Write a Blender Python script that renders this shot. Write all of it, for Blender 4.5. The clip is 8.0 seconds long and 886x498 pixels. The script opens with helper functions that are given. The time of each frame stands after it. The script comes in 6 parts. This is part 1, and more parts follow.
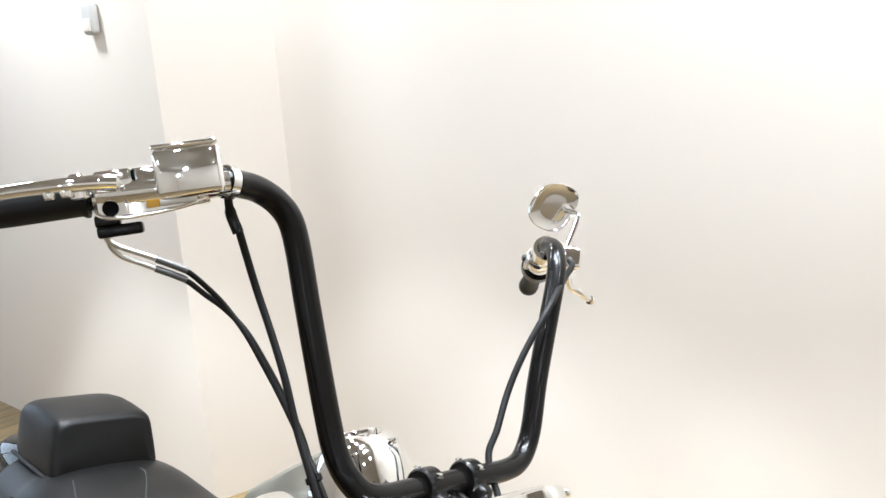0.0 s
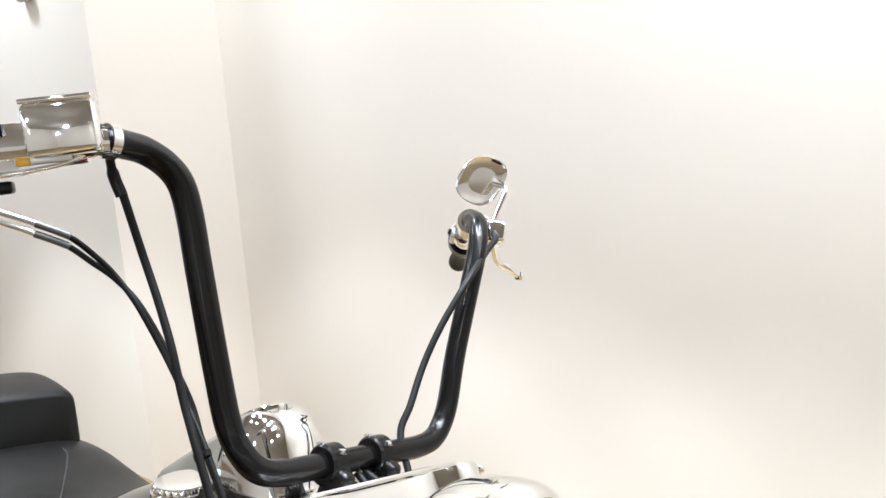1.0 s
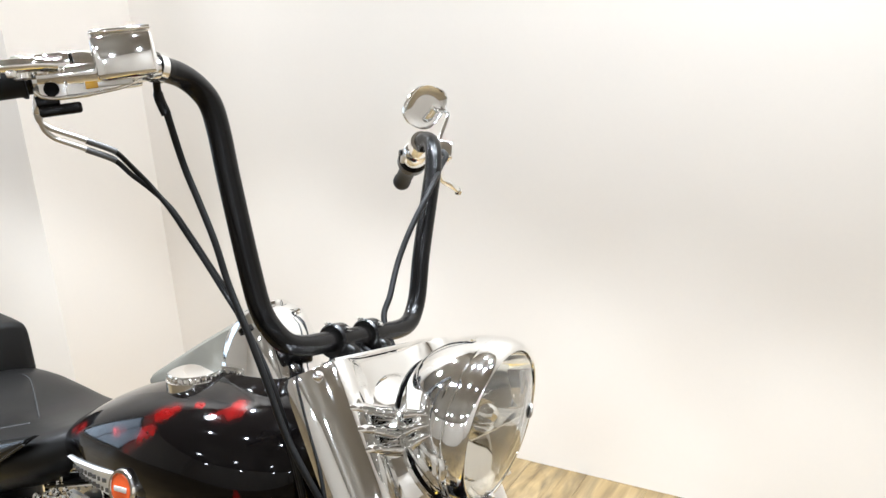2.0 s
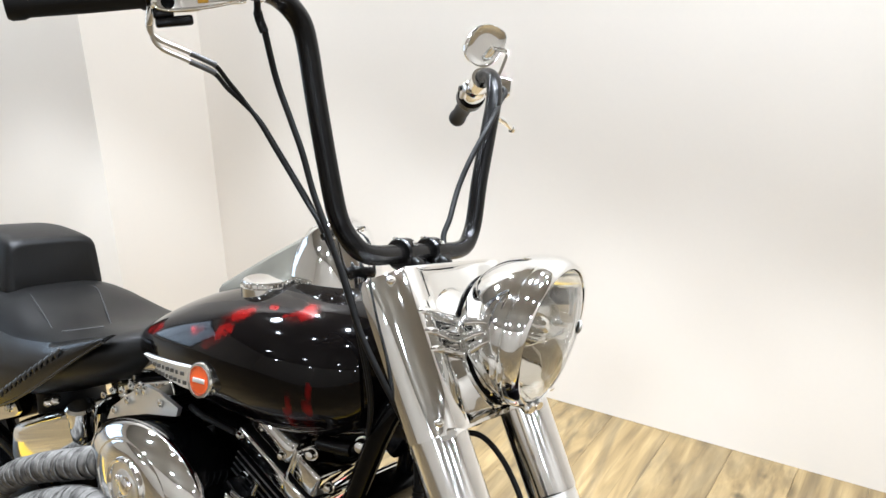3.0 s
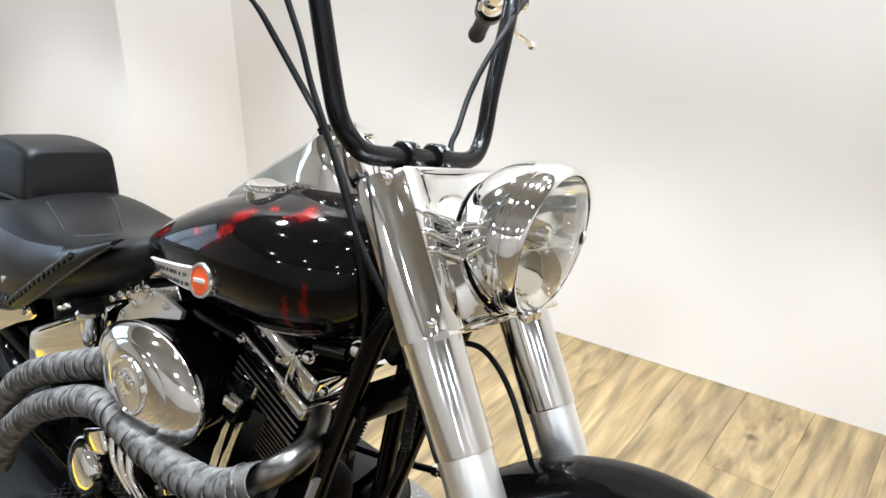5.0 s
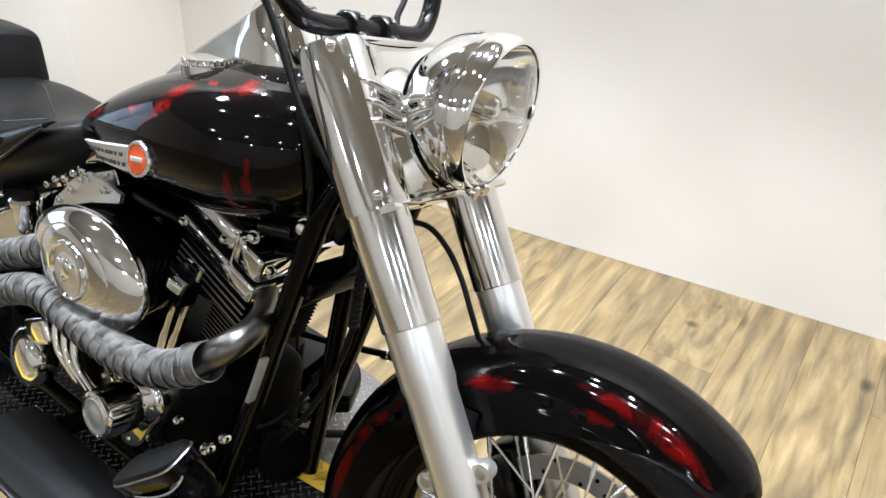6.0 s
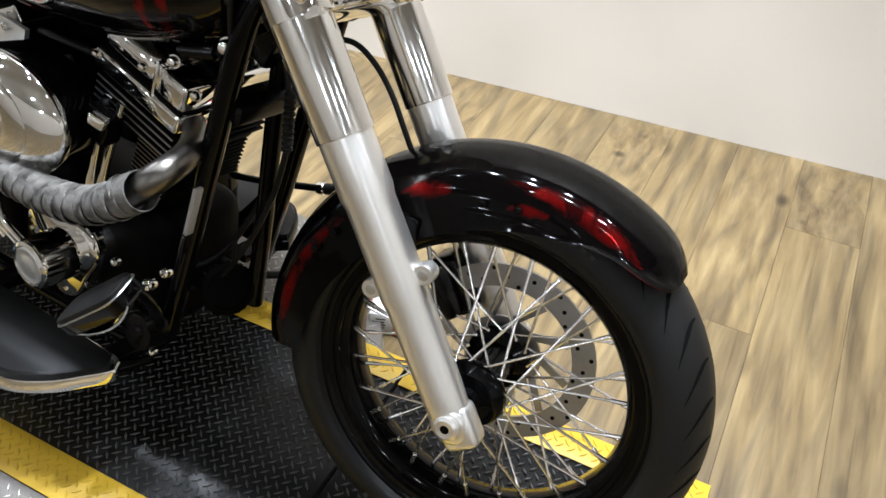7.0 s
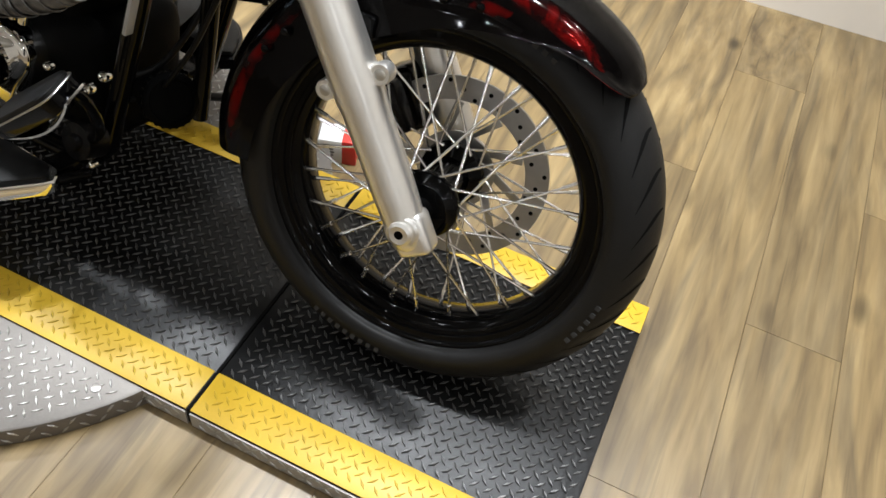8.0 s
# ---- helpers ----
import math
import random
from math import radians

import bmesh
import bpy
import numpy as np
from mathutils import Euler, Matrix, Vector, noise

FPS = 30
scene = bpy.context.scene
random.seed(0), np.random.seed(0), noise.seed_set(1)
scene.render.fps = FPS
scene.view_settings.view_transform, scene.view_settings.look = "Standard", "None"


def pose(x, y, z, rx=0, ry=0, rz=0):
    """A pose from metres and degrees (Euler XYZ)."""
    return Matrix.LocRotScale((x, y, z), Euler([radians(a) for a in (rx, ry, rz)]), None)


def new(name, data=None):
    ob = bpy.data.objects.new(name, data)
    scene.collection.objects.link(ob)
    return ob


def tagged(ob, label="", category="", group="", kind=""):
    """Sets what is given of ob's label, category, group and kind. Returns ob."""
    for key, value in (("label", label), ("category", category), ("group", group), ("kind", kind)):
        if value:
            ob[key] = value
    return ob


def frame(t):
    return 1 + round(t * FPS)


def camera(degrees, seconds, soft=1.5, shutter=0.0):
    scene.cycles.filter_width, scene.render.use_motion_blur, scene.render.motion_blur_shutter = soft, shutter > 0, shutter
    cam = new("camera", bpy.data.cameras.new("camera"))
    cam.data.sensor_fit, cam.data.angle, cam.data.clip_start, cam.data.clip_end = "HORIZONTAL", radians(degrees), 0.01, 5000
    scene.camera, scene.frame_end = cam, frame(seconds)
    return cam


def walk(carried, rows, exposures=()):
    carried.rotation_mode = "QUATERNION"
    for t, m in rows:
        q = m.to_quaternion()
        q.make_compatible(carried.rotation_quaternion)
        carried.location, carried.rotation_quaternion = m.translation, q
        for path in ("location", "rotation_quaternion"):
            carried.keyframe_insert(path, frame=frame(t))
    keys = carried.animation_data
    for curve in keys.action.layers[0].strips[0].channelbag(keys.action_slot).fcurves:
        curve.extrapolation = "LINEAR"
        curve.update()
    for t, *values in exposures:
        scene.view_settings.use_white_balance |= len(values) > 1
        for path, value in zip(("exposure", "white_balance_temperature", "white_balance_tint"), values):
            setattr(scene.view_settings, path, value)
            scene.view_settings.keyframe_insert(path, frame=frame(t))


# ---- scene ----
cam = camera(57.67, 8.0)
ROWS = [
    (0.0, 0.1657, -0.3558, 1.4071, -12.79, 3.95, 41.97),
    (0.5, 0.1829, -0.3175, 1.3901, -14.56, 3.45, 38.93),
    (1.0, 0.1944, -0.2949, 1.3805, -14.10, 2.96, 39.59),
    (1.2, 0.1943, -0.3056, 1.3753, -14.83, 3.95, 40.00),
    (2.3, 0.2043, -0.5942, 1.3923, -19.22, 2.06, 28.72),
    (2.5, 0.2024, -0.6172, 1.3904, -19.21, 1.66, 30.71),
    (3.0, 0.2064, -0.6253, 1.3721, -21.59, 0.49, 33.25),
    (3.5, 0.2002, -0.6095, 1.3438, -23.95, 0.11, 34.84),
    (4.0, 0.2098, -0.6012, 1.3316, -24.03, -0.27, 35.81),
    (4.2, 0.2197, -0.6015, 1.3345, -23.55, -0.46, 36.61),
    (5.3, 0.2456, -0.6015, 1.2877, -26.83, -0.75, 35.75),
    (5.5, 0.2454, -0.6062, 1.2774, -28.43, -1.40, 34.76),
    (6.0, 0.2535, -0.6046, 1.2606, -31.53, -1.89, 33.12),
    (6.5, 0.2668, -0.6147, 1.2347, -36.00, -1.97, 30.69),
    (7.0, 0.2769, -0.6521, 1.2012, -40.48, -1.93, 27.10),
    (7.5, 0.2788, -0.6910, 1.1821, -44.41, -4.56, 26.37),
    (8.0, 0.2828, -0.6993, 1.1366, -49.85, -5.81, 25.03),
]
walk(cam, [(t, pose(x, y, z, 90 + pitch, roll, yaw)) for t, x, y, z, pitch, roll, yaw in ROWS],
     [(0.0, -0.81, 5560, 8), (2.5, -0.81, 5500, 8), (4.0, -0.82, 5420, 8), (5.5, -0.88, 5400, 8), (6.5, -1.03, 5420, 8), (7.2, -1.20, 5600, 8), (8.0, -1.36, 5860, 8)])

# ---- light ----
world = bpy.data.worlds.new("room_air")
world.use_nodes = True
scene.world = world
world.node_tree.nodes["Background"].inputs[0].default_value = (1.0, 0.95, 0.89, 1)
world.node_tree.nodes["Background"].inputs[1].default_value = 0.03
FLOOR = -0.045
CEILING = 2.75


def downlight(x, y, watts, size=0.075, colour=(1.0, 0.965, 0.915)):
    lamp = bpy.data.lights.new("downlight", "AREA")
    lamp.shape, lamp.size, lamp.energy, lamp.color = "DISK", size, watts, colour
    ob = new("downlight_lamp", lamp)
    ob.matrix_world = pose(x, y, CEILING - 0.03)
    return ob


def hanging_spot(x, y, watts, z=2.1):
    lamp = bpy.data.lights.new("hanging_spot", "POINT")
    lamp.shadow_soft_size, lamp.energy, lamp.color = 0.05, watts, (1.0, 0.965, 0.915)
    ob = new("hanging_spot_lamp", lamp)
    ob.matrix_world = pose(x, y, z)
    return ob


def cut_off_downlight(x, y, watts):
    """A recessed can whose rim cuts the beam off, so that it lights the foot of the wall alone."""
    lamp = bpy.data.lights.new("cut_off_downlight", "SPOT")
    lamp.shadow_soft_size, lamp.energy, lamp.color = 0.05, watts, (1.0, 0.965, 0.915)
    lamp.spot_size, lamp.spot_blend = radians(55.5), 0.30
    ob = new("cut_off_downlight_lamp", lamp)
    ob.matrix_world = pose(x, y, CEILING - 0.03)
    return ob


for sx in (-2.6, -1.4, -0.2, 1.0):
    downlight(sx, -0.5, 15 * (0.72 if sx > 0.5 else 1))
for sx, power in ((-2.05, 44), (-0.30, 48), (0.3, 57), (1.1, 27)):
    downlight(sx, 0.98 if sx < -2 else 1.02, power)
downlight(-2.85, 0.40, 70, 0.30)
for k in range(5):
    cut_off_downlight(-1.45 + 0.6 * k, 0.45, 370 if k < 4 else 170)
cut_off_downlight(-2.45, 0.0, 520)
for sx in (-2.9, -1.3, 0.3, 1.9):
    hanging_spot(sx, -2.0, 20)
for sx in (-3.6, -1.2, 1.2, 3.2):
    hanging_spot(sx, -3.7, 40)
for sy in (-1.5, 0.2):
    downlight(3.7, sy, 32)


# ---- materials ----
def mat(name, colour, rough=0.5, metal=0.0, var=0.12, scale=6.0, bump=0.0, bscale=120.0, coat=0.0, rvar=0.08, spec=0.4):
    """A surface with stains at one scale and grain at another."""
    m = bpy.data.materials.new(name)
    m.use_nodes = True
    n, l = m.node_tree.nodes, m.node_tree.links
    b = n["Principled BSDF"]
    tc = n.new("ShaderNodeTexCoord")
    big, fine = n.new("ShaderNodeTexNoise"), n.new("ShaderNodeTexNoise")
    big.inputs["Scale"].default_value, big.inputs["Detail"].default_value = scale, 4
    fine.inputs["Scale"].default_value, fine.inputs["Detail"].default_value = bscale, 3
    for t in (big, fine):
        l.new(tc.outputs["Object"], t.inputs["Vector"])
    mix = n.new("ShaderNodeMix")
    mix.data_type, mix.blend_type = "RGBA", "MIX"
    mix.inputs[6].default_value = (*[c * (1 - var) for c in colour], 1)
    mix.inputs[7].default_value = (*[min(1, c * (1 + var)) for c in colour], 1)
    add = n.new("ShaderNodeMath")
    add.operation = "MULTIPLY_ADD"
    add.inputs[1].default_value, add.inputs[2].default_value = 0.35, 0.0
    l.new(fine.outputs[0], add.inputs[0])
    sub = n.new("ShaderNodeMath")
    sub.operation = "MULTIPLY_ADD"
    sub.inputs[1].default_value = 0.65
    l.new(big.outputs[0], sub.inputs[0])
    l.new(add.outputs[0], sub.inputs[2])
    l.new(sub.outputs[0], mix.inputs[0])
    l.new(mix.outputs[2], b.inputs["Base Color"])
    rr = n.new("ShaderNodeMapRange")
    rr.inputs[3].default_value, rr.inputs[4].default_value = max(0.0, rough - rvar), min(1.0, rough + rvar)
    l.new(sub.outputs[0], rr.inputs[0])
    l.new(rr.outputs[0], b.inputs["Roughness"])
    b.inputs["Metallic"].default_value = metal
    b.inputs["Coat Weight"].default_value = coat
    b.inputs["Coat IOR"].default_value = 1.4
    if not metal:
        b.inputs["Specular IOR Level"].default_value = spec
    b.inputs["Coat Roughness"].default_value = 0.03
    if bump:
        bp = n.new("ShaderNodeBump")
        bp.inputs["Strength"].default_value, bp.inputs["Distance"].default_value = bump, 0.002
        l.new(fine.outputs[0], bp.inputs["Height"])
        l.new(bp.outputs[0], b.inputs["Normal"])
    return m


CHROME = mat("chrome", (0.93, 0.93, 0.92), 0.06, 1.0, 0.03, 9, rvar=0.03)
ALU = mat("polished_aluminium", (0.89, 0.87, 0.83), 0.32, 0.92, 0.06, 14, rvar=0.06)
SATIN = mat("brushed_metal", (0.62, 0.61, 0.58), 0.32, 1.0, 0.12, 20)
BLACK_GLOSS = mat("gloss_black_enamel", (0.002, 0.002, 0.0021), 0.09, 0.0, 0.2, 10, coat=0.0, rvar=0.04, spec=0.14)
BLACK_POWDER = mat("black_powder_coat", (0.003, 0.0027, 0.0025), 0.22, 0.0, 0.2, 12, bump=0.03, bscale=500, rvar=0.05, spec=0.2)
BLACK_CRINKLE = mat("wrinkle_black", (0.0012, 0.0012, 0.0012), 0.5, 0.0, 0.25, 25, bump=0.25, bscale=420, spec=0.05)
RUBBER = mat("rubber", (0.005, 0.0048, 0.0046), 0.5, 0.0, 0.25, 14, bump=0.08, bscale=300, spec=0.2)
TYRE = mat("tyre_rubber", (0.0085, 0.0082, 0.008), 0.48, 0.0, 0.3, 10, bump=0.12, bscale=260, spec=0.24)
LEATHER = mat("seat_vinyl", (0.0046, 0.0043, 0.0040), 0.40, 0.0, 0.25, 9, bump=0.14, bscale=330, spec=0.20)
WRAP = mat("exhaust_wrap_cloth", (0.12, 0.115, 0.106), 0.85, 0.0, 0.3, 34, bump=0.7, bscale=520, spec=0.2)


def mottle(m, scale, lo, hi, low, high):
    """Lays patches of two tones over a material's colour."""
    n, l = m.node_tree.nodes, m.node_tree.links
    tc, nz, rp = n.new("ShaderNodeTexCoord"), n.new("ShaderNodeTexNoise"), n.new("ShaderNodeValToRGB")
    nz.inputs["Scale"].default_value, nz.inputs["Detail"].default_value, nz.inputs["Distortion"].default_value = scale, 5, 0.7
    rp.color_ramp.elements[0].position, rp.color_ramp.elements[0].color = lo, (*low, 1)
    rp.color_ramp.elements[1].position, rp.color_ramp.elements[1].color = hi, (*high, 1)
    l.new(tc.outputs["Object"], nz.inputs["Vector"])
    l.new(nz.outputs[0], rp.inputs[0])
    l.new(rp.outputs[0], n["Principled BSDF"].inputs["Base Color"])


mottle(WRAP, 24, 0.34, 0.68, (0.034, 0.031, 0.028), (0.270, 0.258, 0.240))
WALL = mat("wall_paint", (0.75, 0.695, 0.620), 0.6, 0.0, 0.03, 1.6, bump=0.05, bscale=90)
CEIL = mat("ceiling_paint", (0.28, 0.255, 0.215), 0.8, 0.0, 0.05, 2.0)
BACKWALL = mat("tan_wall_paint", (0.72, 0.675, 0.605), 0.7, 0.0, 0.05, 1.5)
YELLOW = mat("yellow_safety_paint", (0.53, 0.345, 0.018), 0.42, 0.0, 0.14, 18, bump=0.1, bscale=160)
PLATE = mat("black_tread_plate", (0.0032, 0.0032, 0.0033), 0.36, 0.0, 0.4, 7, bump=0.3, bscale=120, rvar=0.12, spec=0.32)
STEEL = mat("tread_plate_steel", (0.165, 0.152, 0.138), 0.42, 0.5, 0.3, 9, bump=0.08, bscale=200)
EDGE_STEEL = mat("scuffed_edge_steel", (0.34, 0.32, 0.29), 0.5, 0.2, 0.25, 14, bump=0.1, bscale=200)
SILVER = mat("satin_silver", (0.80, 0.79, 0.77), 0.42, 0.6, 0.05, 15)
ORANGE = mat("orange_enamel", (0.75, 0.11, 0.02), 0.25, 0.0, 0.08, 30, coat=0.5)
WHITE = mat("white_plastic", (0.75, 0.74, 0.72), 0.4, 0.0, 0.05, 20)
RED = mat("red_plastic", (0.55, 0.03, 0.02), 0.4, 0.0, 0.1, 20)
FLOOR_BASE = mat("plank_joint", (0.10, 0.075, 0.045), 0.7, 0.0, 0.2, 20)
# near-black: painted shade of grooves and holes, also plain black parts
DARK = mat("shade_and_black", (0.002, 0.002, 0.002), 0.8, 0.0, 0.2, 20, spec=0.1)


def candy_paint():
    """Black clear-coated paint; the red attribute lays candy red flames beneath the coat."""
    m = mat("candy_black_paint", (0.003, 0.0025, 0.0025), 0.08, 0.0, 0.2, 10, rvar=0.03, spec=0.22)
    n, l = m.node_tree.nodes, m.node_tree.links
    b = n["Principled BSDF"]
    at, tc, nz, rp, mul, mx = (n.new("ShaderNode" + k) for k in ("Attribute", "TexCoord", "TexNoise", "MapRange", "Math", "Mix"))
    at.attribute_name = "red"
    nz.inputs["Scale"].default_value, nz.inputs["Detail"].default_value, nz.inputs["Distortion"].default_value = 30, 4, 0.8
    rp.inputs[1].default_value, rp.inputs[2].default_value, rp.inputs[3].default_value = 0.40, 0.66, 0.08
    mul.operation = "MULTIPLY"
    mx.data_type = "RGBA"
    mx.inputs[6].default_value, mx.inputs[7].default_value = (0.0025, 0.002, 0.002, 1), (0.32, 0.005, 0.004, 1)
    l.new(tc.outputs["Object"], nz.inputs["Vector"])
    l.new(nz.outputs[0], rp.inputs[0])
    l.new(rp.outputs[0], mul.inputs[0])
    l.new(at.outputs["Fac"], mul.inputs[1])
    l.new(mul.outputs[0], mx.inputs[0])
    l.new(mx.outputs[2], b.inputs["Base Color"])
    for name, lo, hi in (("Metallic", 0.0, 0.8), ("Roughness", 0.06, 0.19)):
        r = n.new("ShaderNodeMapRange")
        r.inputs[3].default_value, r.inputs[4].default_value = lo, hi
        l.new(mul.outputs[0], r.inputs[0])
        l.new(r.outputs[0], b.inputs[name])
    return m


CANDY = candy_paint()


def glass(name, colour=(1, 1, 1), rough=0.0):
    m = bpy.data.materials.new(name)
    m.use_nodes = True
    b = m.node_tree.nodes["Principled BSDF"]
    b.inputs["Base Color"].default_value = (*colour, 1)
    b.inputs["Roughness"].default_value = rough
    b.inputs["Transmission Weight"].default_value = 1.0
    b.inputs["IOR"].default_value = 1.45
    return m


GLASS = glass("lens_glass", (0.97, 0.97, 0.95))
DAYLIGHT = bpy.data.materials.new("overcast_daylight")
DAYLIGHT.use_nodes = True
DAYLIGHT.node_tree.nodes["Principled BSDF"].inputs["Emission Color"].default_value = (0.78, 0.88, 1.0, 1)
DAYLIGHT.node_tree.nodes["Principled BSDF"].inputs["Emission Strength"].default_value = 3.0


def wood_floor():
    m = bpy.data.materials.new("vinyl_oak_plank")
    m.use_nodes = True
    n, l = m.node_tree.nodes, m.node_tree.links
    b = n["Principled BSDF"]
    tc, oi = n.new("ShaderNodeTexCoord"), n.new("ShaderNodeObjectInfo")
    mp = n.new("ShaderNodeMapping")
    mp.inputs["Scale"].default_value = (27.0, 2.9, 8.0)
    shift = n.new("ShaderNodeVectorMath")
    shift.operation = "SCALE"
    shift.inputs[0].default_value = (7.0, 31.0, 3.0)
    l.new(oi.outputs["Random"], shift.inputs["Scale"])
    l.new(shift.outputs[0], mp.inputs["Location"])
    l.new(tc.outputs["Object"], mp.inputs["Vector"])
    grain, blot, crack, knot = n.new("ShaderNodeTexNoise"), n.new("ShaderNodeTexNoise"), n.new("ShaderNodeTexNoise"), n.new("ShaderNodeTexVoronoi")
    grain.inputs["Scale"].default_value, grain.inputs["Detail"].default_value, grain.inputs["Distortion"].default_value = 1.2, 10, 0.5
    blot.inputs["Scale"].default_value, blot.inputs["Detail"].default_value, blot.inputs["Distortion"].default_value = 0.42, 6, 1.9
    fine_map = n.new("ShaderNodeMapping")
    fine_map.inputs["Scale"].default_value = (3.2, 0.75, 1.0)
    l.new(mp.outputs[0], fine_map.inputs["Vector"])
    crack.inputs["Scale"].default_value, crack.inputs["Detail"].default_value = 1.3, 4
    knot_map = n.new("ShaderNodeMapping")
    knot_map.inputs["Scale"].default_value = (0.30, 1.1, 1.0)
    l.new(mp.outputs[0], knot_map.inputs["Vector"])
    knot.inputs["Scale"].default_value = 0.8
    l.new(mp.outputs[0], grain.inputs["Vector"])
    l.new(mp.outputs[0], blot.inputs["Vector"])
    l.new(fine_map.outputs[0], crack.inputs["Vector"])
    l.new(knot_map.outputs[0], knot.inputs["Vector"])
    r1 = n.new("ShaderNodeValToRGB")
    e = r1.color_ramp.elements
    e[0].position, e[0].color = 0.28, (0.118, 0.083, 0.040, 1)
    e[1].position, e[1].color = 0.72, (0.268, 0.203, 0.103, 1)
    mid = r1.color_ramp.elements.new(0.48)
    mid.color = (0.188, 0.137, 0.065, 1)
    l.new(grain.outputs[0], r1.inputs[0])
    mix = n.new("ShaderNodeMix")
    mix.data_type, mix.blend_type = "RGBA", "MULTIPLY"
    l.new(r1.outputs[0], mix.inputs[6])
    tone = n.new("ShaderNodeValToRGB")
    tone.color_ramp.elements[0].position, tone.color_ramp.elements[0].color = 0.34, (0.66, 0.65, 0.67, 1)
    tone.color_ramp.elements[1].position, tone.color_ramp.elements[1].color = 0.58, (1.12, 1.08, 1.0, 1)
    l.new(blot.outputs[0], tone.inputs[0])
    l.new(tone.outputs[0], mix.inputs[7])
    mix.inputs[0].default_value = 0.95
    dark = n.new("ShaderNodeMapRange")
    dark.inputs[1].default_value, dark.inputs[2].default_value, dark.inputs[3].default_value, dark.inputs[4].default_value = 0.60, 0.74, 1.0, 0.70
    l.new(crack.outputs[0], dark.inputs[0])
    spot = n.new("ShaderNodeMapRange")
    spot.inputs[1].default_value, spot.inputs[2].default_value, spot.inputs[3].default_value, spot.inputs[4].default_value = 0.04, 0.15, 0.32, 1.0
    l.new(knot.outputs["Distance"], spot.inputs[0])
    both = n.new("ShaderNodeMath")
    both.operation = "MULTIPLY"
    l.new(dark.outputs[0], both.inputs[0])
    l.new(spot.outputs[0], both.inputs[1])
    hs = n.new("ShaderNodeHueSaturation")
    vr = n.new("ShaderNodeMapRange")
    vr.inputs[3].default_value, vr.inputs[4].default_value = 0.93, 1.07
    l.new(oi.outputs["Random"], vr.inputs[0])
    val = n.new("ShaderNodeMath")
    val.operation = "MULTIPLY"
    l.new(vr.outputs[0], val.inputs[0])
    l.new(both.outputs[0], val.inputs[1])
    l.new(val.outputs[0], hs.inputs["Value"])
    l.new(mix.outputs[2], hs.inputs["Color"])
    l.new(hs.outputs[0], b.inputs["Base Color"])
    b.inputs["Roughness"].default_value = 0.36
    bp = n.new("ShaderNodeBump")
    bp.inputs["Strength"].default_value, bp.inputs["Distance"].default_value = 0.25, 0.001
    l.new(grain.outputs[0], bp.inputs["Height"])
    l.new(bp.outputs[0], b.inputs["Normal"])
    return m


WOOD = wood_floor()


# ---- shape tools ----
def part(name, bm, material, parent=None, label="", m=None, sharp=38):
    """Links a bmesh as one mesh object under a thing or under a part."""
    if m is not None:
        bm.transform(m)
    bmesh.ops.recalc_face_normals(bm, faces=bm.faces)
    me = bpy.data.meshes.new(name)
    bm.to_mesh(me)
    bm.free()
    me.materials.append(material)
    me.polygons.foreach_set("use_smooth", [True] * len(me.polygons))
    me.set_sharp_from_angle(angle=radians(sharp))
    ob = new(name, me)
    if parent is not None:
        ob.parent = parent
    if label:
        tagged(ob, label)
    return ob


def shared(name, me, parent, m):
    ob = new(name, me)
    ob.parent = parent
    ob.matrix_basis = m
    return ob


def spline(pts, n=8):
    """A smooth way through a few points."""
    p = [Vector(q) for q in pts]
    if len(p) < 3:
        return p
    p = [p[0] * 2 - p[1]] + p + [p[-1] * 2 - p[-2]]
    out = []
    for i in range(1, len(p) - 2):
        a, b, c, d = p[i - 1:i + 3]
        for k in range(n):
            t = k / n
            out.append(0.5 * ((2 * b) + (c - a) * t + (2 * a - 5 * b + 4 * c - d) * t * t + (3 * b - a - 3 * c + d) * t ** 3))
    out.append(p[-2])
    return out


def tube(pts, r, seg=12, n=8, bm=None, cap=True, ripple=None):
    """A round tube along a smooth way; r is one radius or a function of 0..1."""
    bm = bm or bmesh.new()
    way = spline(pts, n) if n > 1 else [Vector(q) for q in pts]
    rad = r if callable(r) else (lambda u: r)
    side, rings = None, []
    for i, q in enumerate(way):
        d = (way[min(i + 1, len(way) - 1)] - way[max(i - 1, 0)]).normalized()
        if side is None:
            side = d.orthogonal().normalized()
        side = (side - d * side.dot(d)).normalized()
        other = d.cross(side)
        rr = rad(i / (len(way) - 1))
        rings.append([bm.verts.new(q + rr * (math.cos(a) * side + math.sin(a) * other)) for a in (2 * math.pi * k / seg for k in range(seg))])
    for a, b in zip(rings, rings[1:]):
        for k in range(seg):
            bm.faces.new((a[k], a[(k + 1) % seg], b[(k + 1) % seg], b[k]))
    if cap:
        bm.faces.new(rings[0][::-1])
        bm.faces.new(rings[-1])
    return bm


def axis_frame(p, d, up=(0, 0, 1)):
    """A frame at p whose z points along d."""
    d = Vector(d).normalized()
    x = Vector(up).cross(d)
    if x.length < 1e-4:
        x = Vector((1, 0, 0))
    x.normalize()
    y = d.cross(x)
    return Matrix(((x.x, y.x, d.x, p[0]), (x.y, y.y, d.y, p[1]), (x.z, y.z, d.z, p[2]), (0, 0, 0, 1)))


